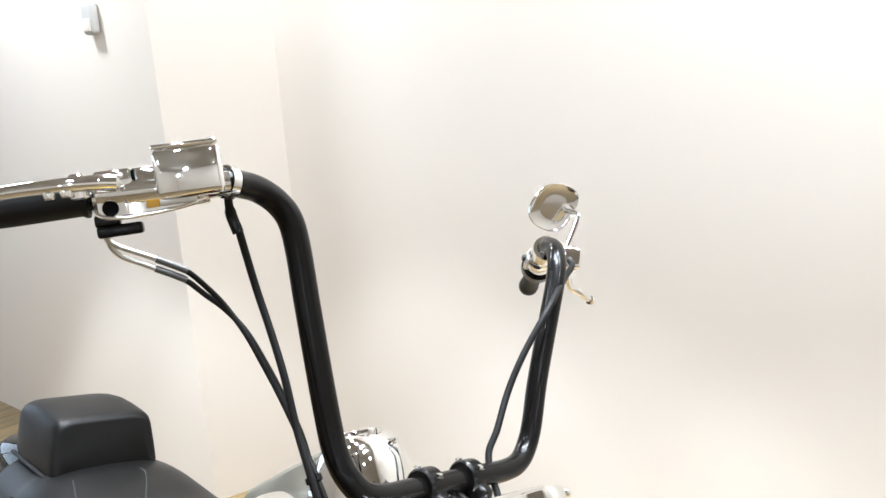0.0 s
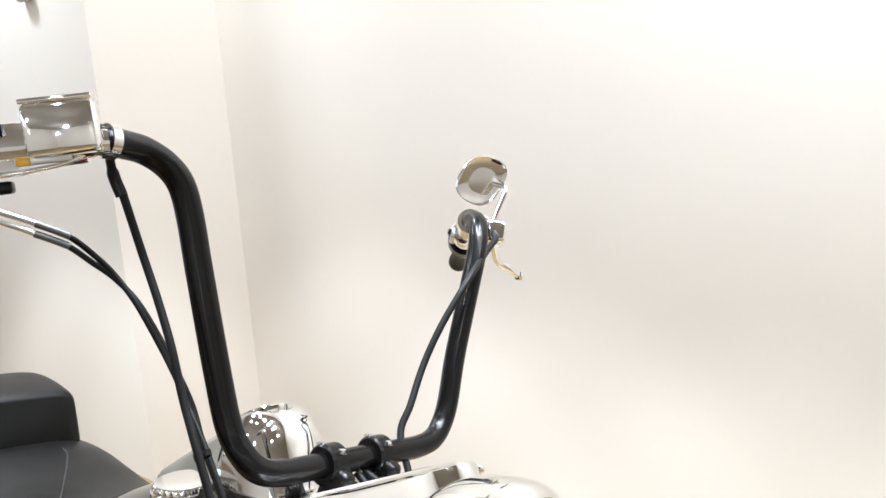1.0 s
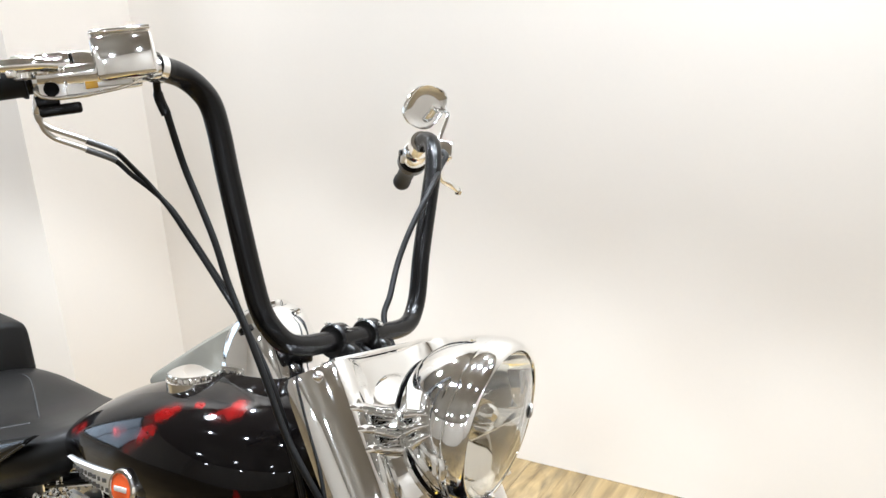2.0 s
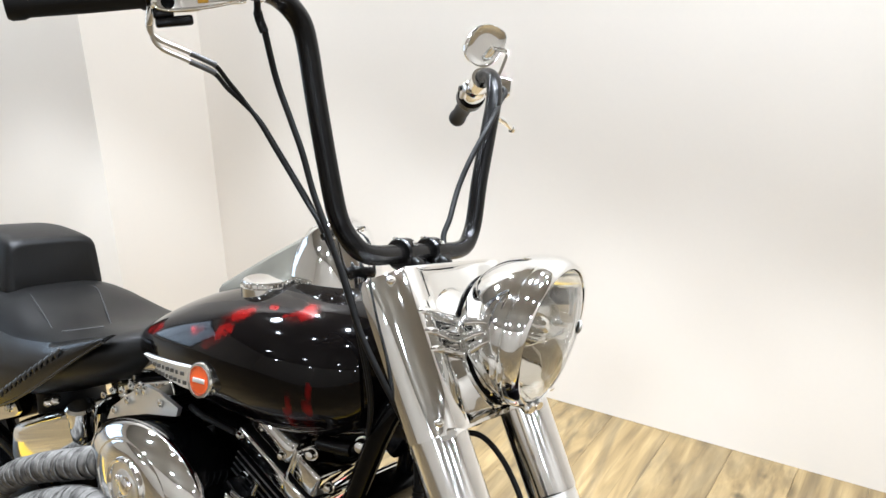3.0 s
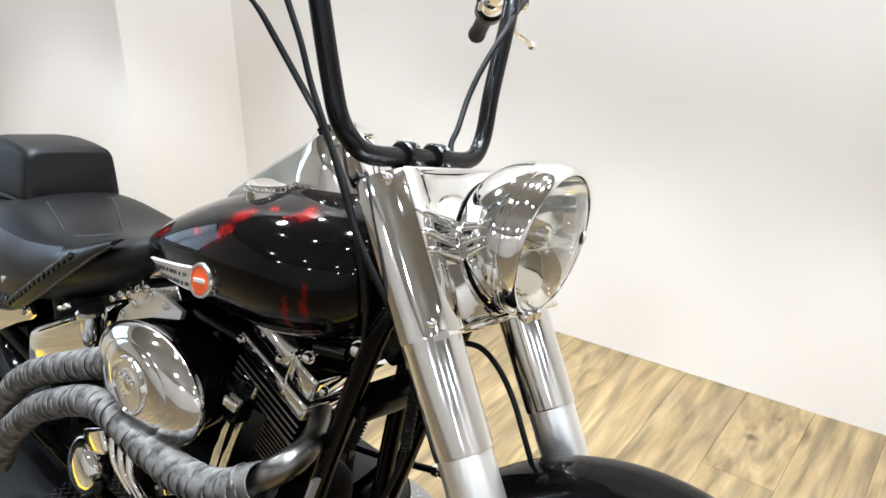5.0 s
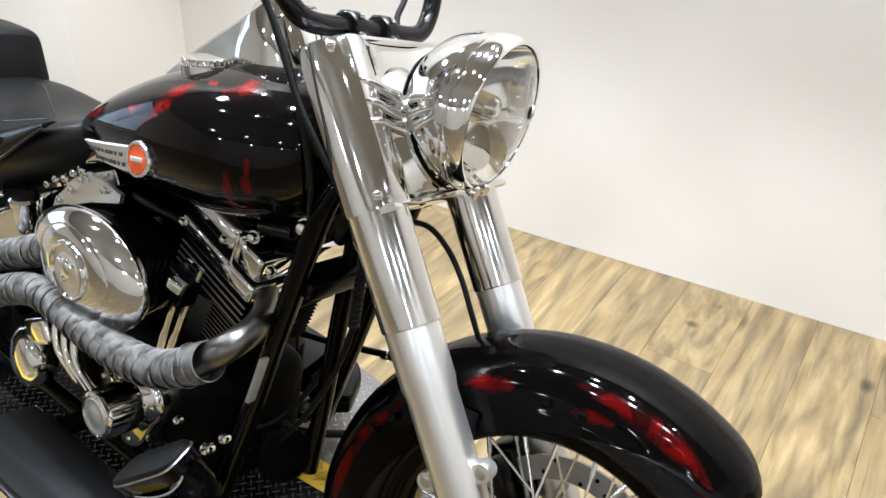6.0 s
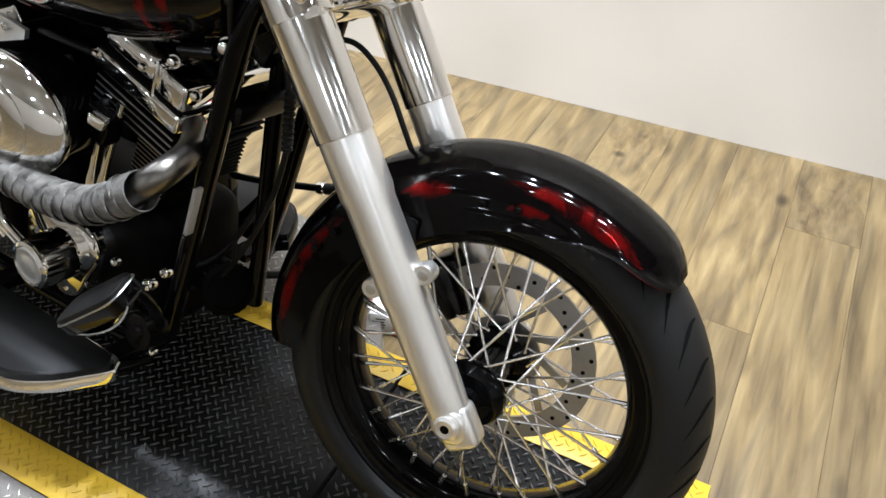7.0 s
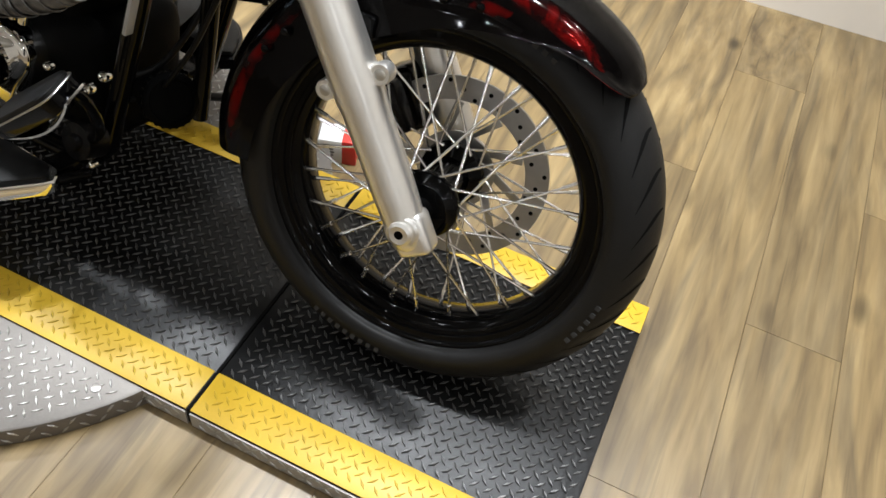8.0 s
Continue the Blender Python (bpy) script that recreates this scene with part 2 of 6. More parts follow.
def lathe(prof, m=None, seg=32, bm=None, closed=False):
    """A turned shape: (radius, height) pairs round the local z."""
    bm = bm or bmesh.new()
    m = m or Matrix()
    rings = []
    for r, h in prof:
        if r < 1e-6:
            rings.append([bm.verts.new(m @ Vector((0, 0, h)))])
        else:
            rings.append([bm.verts.new(m @ Vector((r * math.cos(2 * math.pi * k / seg), r * math.sin(2 * math.pi * k / seg), h))) for k in range(seg)])
    pairs = list(zip(rings, rings[1:])) + ([(rings[-1], rings[0])] if closed else [])
    for a, b in pairs:
        for k in range(seg):
            j = (k + 1) % seg
            f = [a[k % len(a)], a[j % len(a)], b[j % len(b)], b[k % len(b)]]
            f = [v for i, v in enumerate(f) if v not in f[:i]]
            if len(f) > 2:
                bm.faces.new(f)
    return bm


def box(size, m=None, bevel=0.0, bm=None, segs=2):
    """A box of full sizes about its middle, with rounded edges."""
    b2 = bmesh.new()
    bmesh.ops.create_cube(b2, size=1.0)
    bmesh.ops.scale(b2, vec=size, verts=b2.verts)
    if bevel:
        bmesh.ops.bevel(b2, geom=b2.edges[:], offset=bevel, segments=segs, affect="EDGES", profile=0.5)
    if m is not None:
        b2.transform(m)
    if bm is None:
        return b2
    return add(bm, b2)


def add(bm, other):
    """Joins other into bm."""
    tmp = bpy.data.meshes.new("tmp")
    other.to_mesh(tmp)
    other.free()
    bm.from_mesh(tmp)
    bpy.data.meshes.remove(tmp)
    return bm


def loft(sections, bm=None, cap=True, closed=True):
    """Skins rings of equal count."""
    bm = bm or bmesh.new()
    rings = [[bm.verts.new(q) for q in s] for s in sections]
    n = len(rings[0])
    for a, b in zip(rings, rings[1:]):
        for k in range(n if closed else n - 1):
            bm.faces.new((a[k], a[(k + 1) % n], b[(k + 1) % n], b[k]))
    if cap:
        bm.faces.new(rings[0][::-1])
        bm.faces.new(rings[-1])
    return bm


def oval(x, hw, z0, z1, n=32, ex=2.4, y0=0.0):
    """A rounded cross-section in a plane of constant x."""
    out = []
    for k in range(n):
        a = 2 * math.pi * k / n
        c, s = math.cos(a), math.sin(a)
        out.append((x, y0 + hw * math.copysign(abs(c) ** (2 / ex), c), (z0 + z1) / 2 + (z1 - z0) / 2 * math.copysign(abs(s) ** (2 / ex), s)))
    return out


def smooth_rows(rows, n=4):
    """Finer rows between given rows of numbers, smoothly."""
    pts = [np.array(r, float) for r in rows]
    pts = [2 * pts[0] - pts[1]] + pts + [2 * pts[-1] - pts[-2]]
    out = []
    for i in range(1, len(pts) - 2):
        a, b, c, d = pts[i - 1:i + 3]
        for k in range(n):
            t = k / n
            out.append(0.5 * (2 * b + (c - a) * t + (2 * a - 5 * b + 4 * c - d) * t * t + (3 * b - a - 3 * c + d) * t ** 3))
    out.append(pts[-2])
    return out


def paint_flames(ob, spots, tongues):
    """Sets how red the paint is: spots are the vertices' places on the unrolled skin in metres,
    tongues are rows (along, across, half width) on it."""
    spots = np.array(spots)
    red = np.zeros(len(spots))
    for way in tongues:
        for a, b, w in smooth_rows(way, 14):
            if w > 0.0004:
                red = np.maximum(red, 1 - ((spots[:, 0] - a) ** 2 + (spots[:, 1] - b) ** 2) / (w * w))
    layer = ob.data.attributes.new("red", "FLOAT", "POINT")
    layer.data.foreach_set("value", np.clip(red, 0, 1) ** 1.9)


# ---- room ----
WALL_TURN = 3.4
room = pose(0, 1.49, 0, 0, 0, WALL_TURN)


def slab(name, size, m, material, label, category="wall"):
    ob = part(name, box(size), material)
    ob.matrix_world = m
    return tagged(ob, label, category, kind="structure")


slab("wall_north", (7.0, 0.15, 2.9), room @ pose(1.33, 0.075, 1.32), WALL, "plain off-white painted showroom wall", "wall")


def pier():
    """The thicker wall section that stands forward of the long wall, with its slanting return."""
    plan = [(-2.145, 0.0), (-2.272, -0.386), (-6.17, -0.386), (-6.17, 0.15), (-2.172, 0.15), (-2.172, 0.0)]
    ob = part("wall_pier", loft([[(x, y, z) for x, y in plan] for z in (-0.13, 2.77)]), WALL)
    ob.matrix_world = room
    return tagged(ob, "projecting off-white painted wall section", "wall", kind="structure")


pier()


def west_wall():
    """The wall across the far end, with a glazed shop window that lets daylight in."""
    bm = box((0.15, 4.4, 2.9), pose(0, -3.5, 1.32))
    add(bm, box((0.15, 0.75, 2.9), pose(0, 1.075, 1.32)))
    add(bm, box((0.15, 2.0, 0.62), pose(0, -0.3, 2.46)))
    add(bm, box((0.15, 2.0, 0.20), pose(0, -0.3, -0.03)))
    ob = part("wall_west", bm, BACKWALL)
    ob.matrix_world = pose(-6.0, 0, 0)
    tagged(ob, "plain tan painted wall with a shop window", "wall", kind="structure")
    win = tagged(new("window_1"), "large dark-framed shop window in the end wall", "window", kind="structure")
    win.matrix_world = pose(-6.0, -0.3, 0)
    for n, size, at in (("window_frame", (0.10, 0.07, 2.08), (0, -0.965, 1.11)), ("window_frame", (0.10, 0.07, 2.08), (0, 0.965, 1.11)), ("window_frame", (0.10, 2.0, 0.07), (0, 0, 2.115)), ("window_frame", (0.10, 2.0, 0.07), (0, 0, 0.105)), ("mullion", (0.08, 0.06, 1.94), (0, 0.05, 1.11))):
        part(n, box(size, pose(*at), 0.006), BLACK_POWDER, win)
    for y in (-0.455, 0.505):
        p = part("pane", box((0.006, 0.89 if y < 0 else 0.84, 1.94), pose(0, y, 1.11)), GLASS, win)
        p.visible_shadow = False
    sky = part("backdrop", box((0.02, 5.0, 3.6), pose(-7.2, -0.3, 1.2)), DAYLIGHT)
    tagged(sky, "bright overcast daylight outside the window", "backdrop", kind="structure")


west_wall()
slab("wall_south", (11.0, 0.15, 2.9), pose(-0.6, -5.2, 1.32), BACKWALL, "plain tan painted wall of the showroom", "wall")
slab("wall_east", (0.15, 8.0, 2.9), pose(4.6, -1.4, 1.32), WALL, "plain off-white painted wall of the showroom", "wall")
slab("ceiling", (11.2, 8.2, 0.1), pose(-0.7, -1.5, CEILING + 0.05), CEIL, "plain painted showroom ceiling", "ceiling")
floor = slab("floor", (11.2, 8.2, 0.1), pose(-0.7, -1.5, FLOOR - 0.054), FLOOR_BASE, "worn oak-look vinyl plank floor", "floor")
from mathutils import kdtree


# ---- display stand ----
stand = tagged(new("display_stand"), "black tread-plate motorcycle stand with yellow edge strips on the floor", "stand")
X0, X1, SEAM, NEAR, FAR = -2.3, 0.366, -0.226, -0.267, 0.285


def lugs(cells, height=0.0018, pitch=0.0265):
    """Raised crossed lugs of tread plate; cells are (place matrix, i, j)."""
    verts, faces = [], []
    for m, odd in cells:
        r = Matrix.Rotation(radians(45 if odd else -45), 4, "Z")
        w = m @ r
        k = len(verts)
        for x, y, z in ((-0.0096, 0, 0), (0, -0.0025, 0), (0.0096, 0, 0), (0, 0.0025, 0), (-0.0070, 0, height), (0, -0.0013, height), (0.0070, 0, height), (0, 0.0013, height)):
            verts.append(w @ Vector((x, y, z)))
        for a in range(4):
            b = (a + 1) % 4
            faces.append((k + a, k + b, k + 4 + b, k + 4 + a))
        faces.append((k + 4, k + 5, k + 6, k + 7))
    me = bpy.data.meshes.new("tread_lug")
    me.from_pydata(verts, [], faces)
    return me


def lug_part(cells, material, parent):
    me = lugs(cells)
    me.materials.append(material)
    ob = new("tread_lug", me)
    ob.parent = parent
    return tagged(ob, kind="stuff")


P = 0.0160


def deck(xa, xb):
    ob = part("deck_plate", box((xb - xa, FAR - NEAR, -FLOOR - 0.004), pose((xa + xb) / 2, (NEAR + FAR) / 2, FLOOR / 2 - 0.001), 0.002), PLATE, stand, "black tread-plate deck")
    strips = []
    for ya, yb in ((NEAR, NEAR + 0.077), (FAR - 0.065, FAR)):
        strips.append((ya, yb, part("yellow_strip", box((xb - xa - 0.002, yb - ya - 0.001, 0.002), pose((xa + xb) / 2, (ya + yb) / 2, 0.0003), 0.0006), YELLOW, ob, "yellow painted tread-plate edge")))
    part("edge_trim", box((xb - xa - 0.002, 0.003, -FLOOR - 0.008), pose((xa + xb) / 2, NEAR - 0.0016, FLOOR / 2 - 0.001)), EDGE_STEEL, ob, "bare steel tread-plate edge")
    black, edge = [], []
    for i in range(-150, 151):
        for j in range(-150, 151):
            x, y = (i - j) * P * 0.7071, (i + j) * P * 0.7071
            if not max(xa, -1.35) + 0.010 < x < xb - 0.010:
                continue
            odd = (i + j) % 2
            spot = pose(x, y, -0.0008)
            if NEAR + 0.085 < y < FAR - 0.07:
                black.append((spot, odd))
            else:
                for ya, yb, st in strips:
                    if ya + 0.008 < y < yb - 0.008:
                        edge.append((pose(x, y, 0.0012), odd, st))
    lug_part(black, PLATE_LUG, ob)
    for ya, yb, st in strips:
        mine = [(m, o) for m, o, s in edge if s is st]
        if mine:
            lug_part(mine, YELLOW_LUG, st)
    side = [(pose((i + 0.5) * P, NEAR - 0.0031, z, 90), (i + k) % 2) for i in range(int(max(xa, -1.2) / P), int(xb / P)) for k, z in enumerate((-0.013, -0.033)) if xa + 0.012 < (i + 0.5) * P < xb - 0.012]
    lug_part(side, STEEL_LUG, ob)
    return ob


PLATE_LUG = mat("worn_lug_paint", (0.060, 0.058, 0.056), 0.30, 0.0, 0.6, 14, spec=0.7)
YELLOW_LUG = mat("scuffed_yellow_lug", (0.46, 0.31, 0.018), 0.5, 0.0, 0.5, 30, spec=0.3)
STEEL_LUG = mat("polished_lug_steel", (0.42, 0.41, 0.39), 0.34, 0.9, 0.15, 10)
deck(X0, SEAM - 0.003)
deck(SEAM + 0.003, X1)
part("joint_strip", box((0.0056, FAR - NEAR - 0.004, 0.020), pose(SEAM, (NEAR + FAR) / 2, -0.0115)), DARK, stand, "black strip in the deck joint")

turntable = tagged(new("turntable"), "round steel tread-plate turntable under the display stand", "turntable")
TT = Vector((-0.787, 0.020, 0))
plate = part("plate", lathe([(0, -0.004), (0.5550, -0.004), (0.5590, -0.006), (0.5600, -0.009), (0.5600, FLOOR + 0.001), (0, FLOOR + 0.001)], Matrix.Translation(TT), 128), STEEL, turntable, "bare steel tread-plate top")
cells = []
for i in range(-50, 51):
    for j in range(-50, 51):
        q = Vector(((i - j) * 0.0126, (i + j) * 0.0126, 0))
        if q.length < 0.545 and (q.y + TT.y < NEAR - 0.012 or q.y + TT.y > FAR + 0.012):
            cells.append((Matrix.Translation(TT + q + Vector((0, 0, -0.0042))), (i + j) % 2))
for k in range(128):
    for r, z in enumerate((-0.016, -0.034)):
        a = 2 * math.pi * (k + 0.5 * r) / 128
        cells.append((Matrix.Translation(TT) @ Matrix.Rotation(a, 4, "Z") @ pose(0.5599, 0, z, 90, 0, 90), (k + r) % 2))
lug_part(cells, STEEL_LUG, plate)
for bx, by in ((-0.372, -0.300), (-0.60, -0.285)):
    part("bolt", lathe([(0, -0.001), (0.004, -0.001), (0.0075, -0.002), (0.008, -0.004)], pose(bx, by, 0), 16), SATIN, turntable)

# ---- motorcycle ----
bike = tagged(new("motorcycle"), "black cruiser with red flames, chrome trim and tall handlebars", "motorcycle")
bike.matrix_world = pose(0, 0, 0, -12.388, 0, -6.215)
PIVOT = Vector((0.147, 0, 0))
STEER_AXIS = Vector((-math.sin(radians(32)), 0, math.cos(radians(32))))
FRONT = Matrix.Translation(PIVOT) @ Matrix.Rotation(radians(9.481), 4, STEER_AXIS) @ Matrix.Translation(-PIVOT)
R_TYRE = 0.318
AX = Vector((0, 0, R_TYRE))


def bpart(name, bm, material, parent=None, label="", front=False, sharp=38):
    return part(name, bm, material, parent or bike, label, FRONT if front else None, sharp)


def F(*p):
    """A place given in the steered front end, in the frame of the motorcycle."""
    return tuple(FRONT @ Vector(p))


def bolt(p, d, r, parent, material=None, front=False, h=None):
    """A hexagon-headed bolt that points along d."""
    h = h or r * 0.9
    bm = lathe([(r * 1.25, 0), (r * 1.25, h * 0.25)], axis_frame(p, d), 20)
    add(bm, lathe([(r, h * 0.2), (r, h), (r * 0.85, h * 1.1), (0, h * 1.1)], axis_frame(p, d), 6))
    return bpart("bolt", bm, material or CHROME, parent, "", front)


SIDEWALL = mat("raised_rubber", (0.026, 0.0255, 0.025), 0.6, 0.0, 0.2, 20, spec=0.3)
DISC = mat("worn_disc_steel", (0.42, 0.42, 0.42), 0.34, 0.9, 0.2, 24)
NICKEL = mat("nickel_spoke", (0.96, 0.955, 0.95), 0.24, 0.97, 0.05, 30)


def front_wheel():
    wm = axis_frame(AX, (0, 1, 0))
    prof = [(0.236, -0.050), (0.240, -0.048), (0.241, -0.044), (0.236, -0.041), (0.229, -0.038), (0.222, -0.030), (0.210, -0.020), (0.206, 0), (0.210, 0.020), (0.222, 0.030), (0.229, 0.038), (0.241, 0.044),
            (0.240, 0.048), (0.236, 0.050), (0.230, 0.046), (0.218, 0.040), (0.212, 0.034), (0.206, 0.030), (0.200, 0.024), (0.197, 0), (0.200, -0.024), (0.206, -0.030), (0.2115, -0.033), (0.2125, -0.0385), (0.2185, -0.0395), (0.2195, -0.0445), (0.2275, -0.0450), (0.2290, -0.0480)]
    prof = [(r + 0.009, h) for r, h in prof]
    rim = bpart("front_wheel", lathe(prof, wm, 96, closed=True), BLACK_GLOSS, None, "laced wheel with gloss black rim", True, 50)
    tp = []
    for k in range(29):
        a = radians(-122 + 244 * k / 28)
        c = math.cos(a)
        tp.append((0.262 + 0.056 * c * (1 if c > 0 else 0.62), 0.066 * math.sin(a) * (1 - 0.05 * abs(c))))
    tp = [(0.242, -0.045), (0.246, -0.051)] + [(max(r, 0.2475), h) for r, h in tp] + [(0.246, 0.051), (0.242, 0.045)]
    tyre = bpart("tyre", lathe(tp, wm, 128), TYRE, rim, "black road tyre with curved tread grooves", True, 60)
    # tread grooves: near-black strips on the uncut tread, their colour standing for groove shade
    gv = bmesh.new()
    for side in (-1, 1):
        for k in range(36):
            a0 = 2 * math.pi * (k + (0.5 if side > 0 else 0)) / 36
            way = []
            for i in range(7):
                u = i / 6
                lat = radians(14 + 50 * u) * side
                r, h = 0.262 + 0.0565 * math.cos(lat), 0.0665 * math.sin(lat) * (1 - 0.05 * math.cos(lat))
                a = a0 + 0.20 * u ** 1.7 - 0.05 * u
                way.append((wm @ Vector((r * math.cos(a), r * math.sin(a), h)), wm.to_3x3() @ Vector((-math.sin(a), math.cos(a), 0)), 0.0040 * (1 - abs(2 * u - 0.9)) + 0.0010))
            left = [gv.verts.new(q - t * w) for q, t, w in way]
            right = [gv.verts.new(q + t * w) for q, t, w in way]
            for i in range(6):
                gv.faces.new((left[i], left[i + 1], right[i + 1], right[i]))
    tagged(bpart("groove_shade", gv, DARK, rim, "", True), kind="stuff")
    # raised bars in place of the sidewall writing
    bars = bmesh.new()
    for start, count in ((0.2, 6), (1.55, 9), (3.3, 6), (4.75, 9)):
        for i in range(count):
            a = start + i * 0.052
            add(bars, box((0.013, 0.0070, 0.0020), wm @ Matrix.Rotation(a, 4, "Z") @ pose(0.274, 0, -0.0632, 0, 14)))
    tagged(bpart("sidewall_bar", bars, SIDEWALL, rim, "", True), kind="stuff")
    hub = [(0.0, -0.082), (0.014, -0.082), (0.018, -0.074), (0.036, -0.072), (0.040, -0.066), (0.049, -0.062), (0.051, -0.056), (0.049, -0.050), (0.032, -0.040), (0.028, 0), (0.032, 0.040), (0.049, 0.050), (0.051, 0.058), (0.03, 0.075), (0, 0.075)]
    bpart("hub", lathe(hub, wm, 40), BLACK_GLOSS, rim, "gloss black wheel hub", True)
    dp = lathe([(0.110, 0.070), (0.146, 0.070), (0.146, 0.075), (0.110, 0.075)], wm, 80, closed=True)
    add(dp, lathe([(0.030, 0.070), (0.062, 0.070), (0.062, 0.075), (0.030, 0.075)], wm, 40, closed=True))
    disc = bpart("brake_disc", dp, DISC, rim, "steel brake disc on the far side", True)
    for k in range(10):
        bpart("disc_arm", box((0.055, 0.013, 0.004), wm @ Matrix.Rotation(2 * math.pi * k / 10, 4, "Z") @ pose(0.083, 0, 0.0725, 0, 0, 28), 0.001), DISC, rim, "", True)
    # dark dots on the undrilled disc, painted as the shade inside drilled holes
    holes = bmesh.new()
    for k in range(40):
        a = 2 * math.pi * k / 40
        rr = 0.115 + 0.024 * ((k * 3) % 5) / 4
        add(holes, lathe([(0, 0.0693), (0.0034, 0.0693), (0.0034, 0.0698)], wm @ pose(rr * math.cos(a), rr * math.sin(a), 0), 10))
    tagged(part("hole_shade", holes, DARK, rim, "", FRONT), kind="stuff")
    me, caps = None, None
    for side in (-1, 1):
        for k in range(26):
            base = 2 * math.pi * (k + (0.5 if side > 0 else 0)) / 26
            turn = 0.72 * (1 if k % 2 else -1)
            a = Vector((0.045 * math.cos(base), 0.045 * math.sin(base), side * (0.058 if k % 2 else 0.052)))
            b = Vector((0.212 * math.cos(base + turn), 0.212 * math.sin(base + turn), side * 0.014))
            if me is None:
                bm = lathe([(0, 0), (0.0038, 0), (0.0038, 0.003), (0.0020, 0.006), (0.0020, 0.142), (0.0034, 0.1425), (0.0034, 0.165), (0, 0.166)], None, 8)
                ob = part("spoke", bm, NICKEL, rim)
                me = ob.data
            else:
                ob = shared("spoke", me, rim, Matrix())
            ob.matrix_basis = FRONT @ wm @ axis_frame(a, b - a) @ Matrix.Diagonal((1, 1, (b - a).length / 0.166, 1))
    return rim


front_wheel()

POLISHED = mat("brushed_chrome", (0.88, 0.875, 0.86), 0.13, 1.0, 0.05, 30, rvar=0.05)
RAKE = radians(33.4)
U = Vector((-math.sin(RAKE), 0, math.cos(RAKE)))
N = Vector((math.cos(RAKE), 0, math.sin(RAKE)))


def leg_place(s, n=0.0, y=0.0):
    """A place along the fork: s up the leg from the axle, n ahead of it."""
    return AX + U * s + N * n + Vector((0, y, 0))


def fork_leg(y):
    m = axis_frame(leg_place(0, 0, y), U)
    slider = lathe([(0, -0.030), (0.020, -0.030), (0.0265, -0.022), (0.028, 0.01), (0.0295, 0.05), (0.0305, 0.165), (0.0325, 0.178), (0.0325, 0.305), (0.0350, 0.318), (0.0352, 0.40)], m, 36)
    leg = bpart("fork_leg", slider, ALU, None, "polished aluminium fork leg", True)
    bpart("fork_cover", lathe([(0.034, 0.390), (0.0372, 0.3905), (0.0378, 0.393), (0.0385, 0.530), (0.0395, 0.560)], m, 40), POLISHED, leg, "chrome fork cover", True)
    s = -1 if y < 0 else 1
    # cast foot with axle boss and pinch bolt
    bm = box((0.040, 0.050, 0.060), m @ pose(0, 0.006, -0.012), 0.010, segs=3)
    add(bm, lathe([(0.011, 0), (0.022, 0), (0.024, 0.003), (0.024, 0.016), (0.021, 0.019), (0.011, 0.019)], axis_frame(leg_place(0, 0.002, y + s * 0.006), (0, s, 0)), 28, closed=True))
    bpart("axle_clamp", bm, ALU, leg, "", True)
    bpart("axle_nut", lathe([(0.0095, 0), (0.017, 0), (0.017, 0.017), (0.013, 0.020), (0.0062, 0.0190), (0.0060, 0.006), (0, 0.006)], axis_frame(leg_place(0, 0.002, y + s * 0.013), (0, s, 0)), 24), ALU, leg, "", True)
    # flush black plug; its colour stands for the shade inside the bore
    bpart("bore_shade", lathe([(0.0062, 0.0150), (0.0062, 0.0192), (0, 0.0192)], axis_frame(leg_place(0, 0.002, y + s * 0.013), (0, s, 0)), 24), BLACK_CRINKLE, leg, "black cap standing for the shade in the hollow axle end", True)
    for n, h in ((-0.040, 0.198), (0.040, 0.200)):
        bm = lathe([(0.0, -0.011), (0.0125, -0.011), (0.0135, -0.008), (0.0135, 0.008), (0.0125, 0.011), (0, 0.011)], axis_frame(leg_place(h, n, y), (0, s, 0)), 24)
        add(bm, box((0.020, 0.026, 0.028), m @ pose(0, n * 0.66, h), 0.004))
        bpart("caliper_lug", bm, ALU, leg, "", True)
        bpart("bolt_hole", lathe([(0.0, 0), (0.0055, 0), (0.0075, -0.0006)], axis_frame(leg_place(h, n, y) + Vector((0, s * 0.0117, 0)), (0, s, 0)), 18), SATIN, leg, "", True)
    return leg


for fy in (-0.125, 0.125):
    fork_leg(fy)


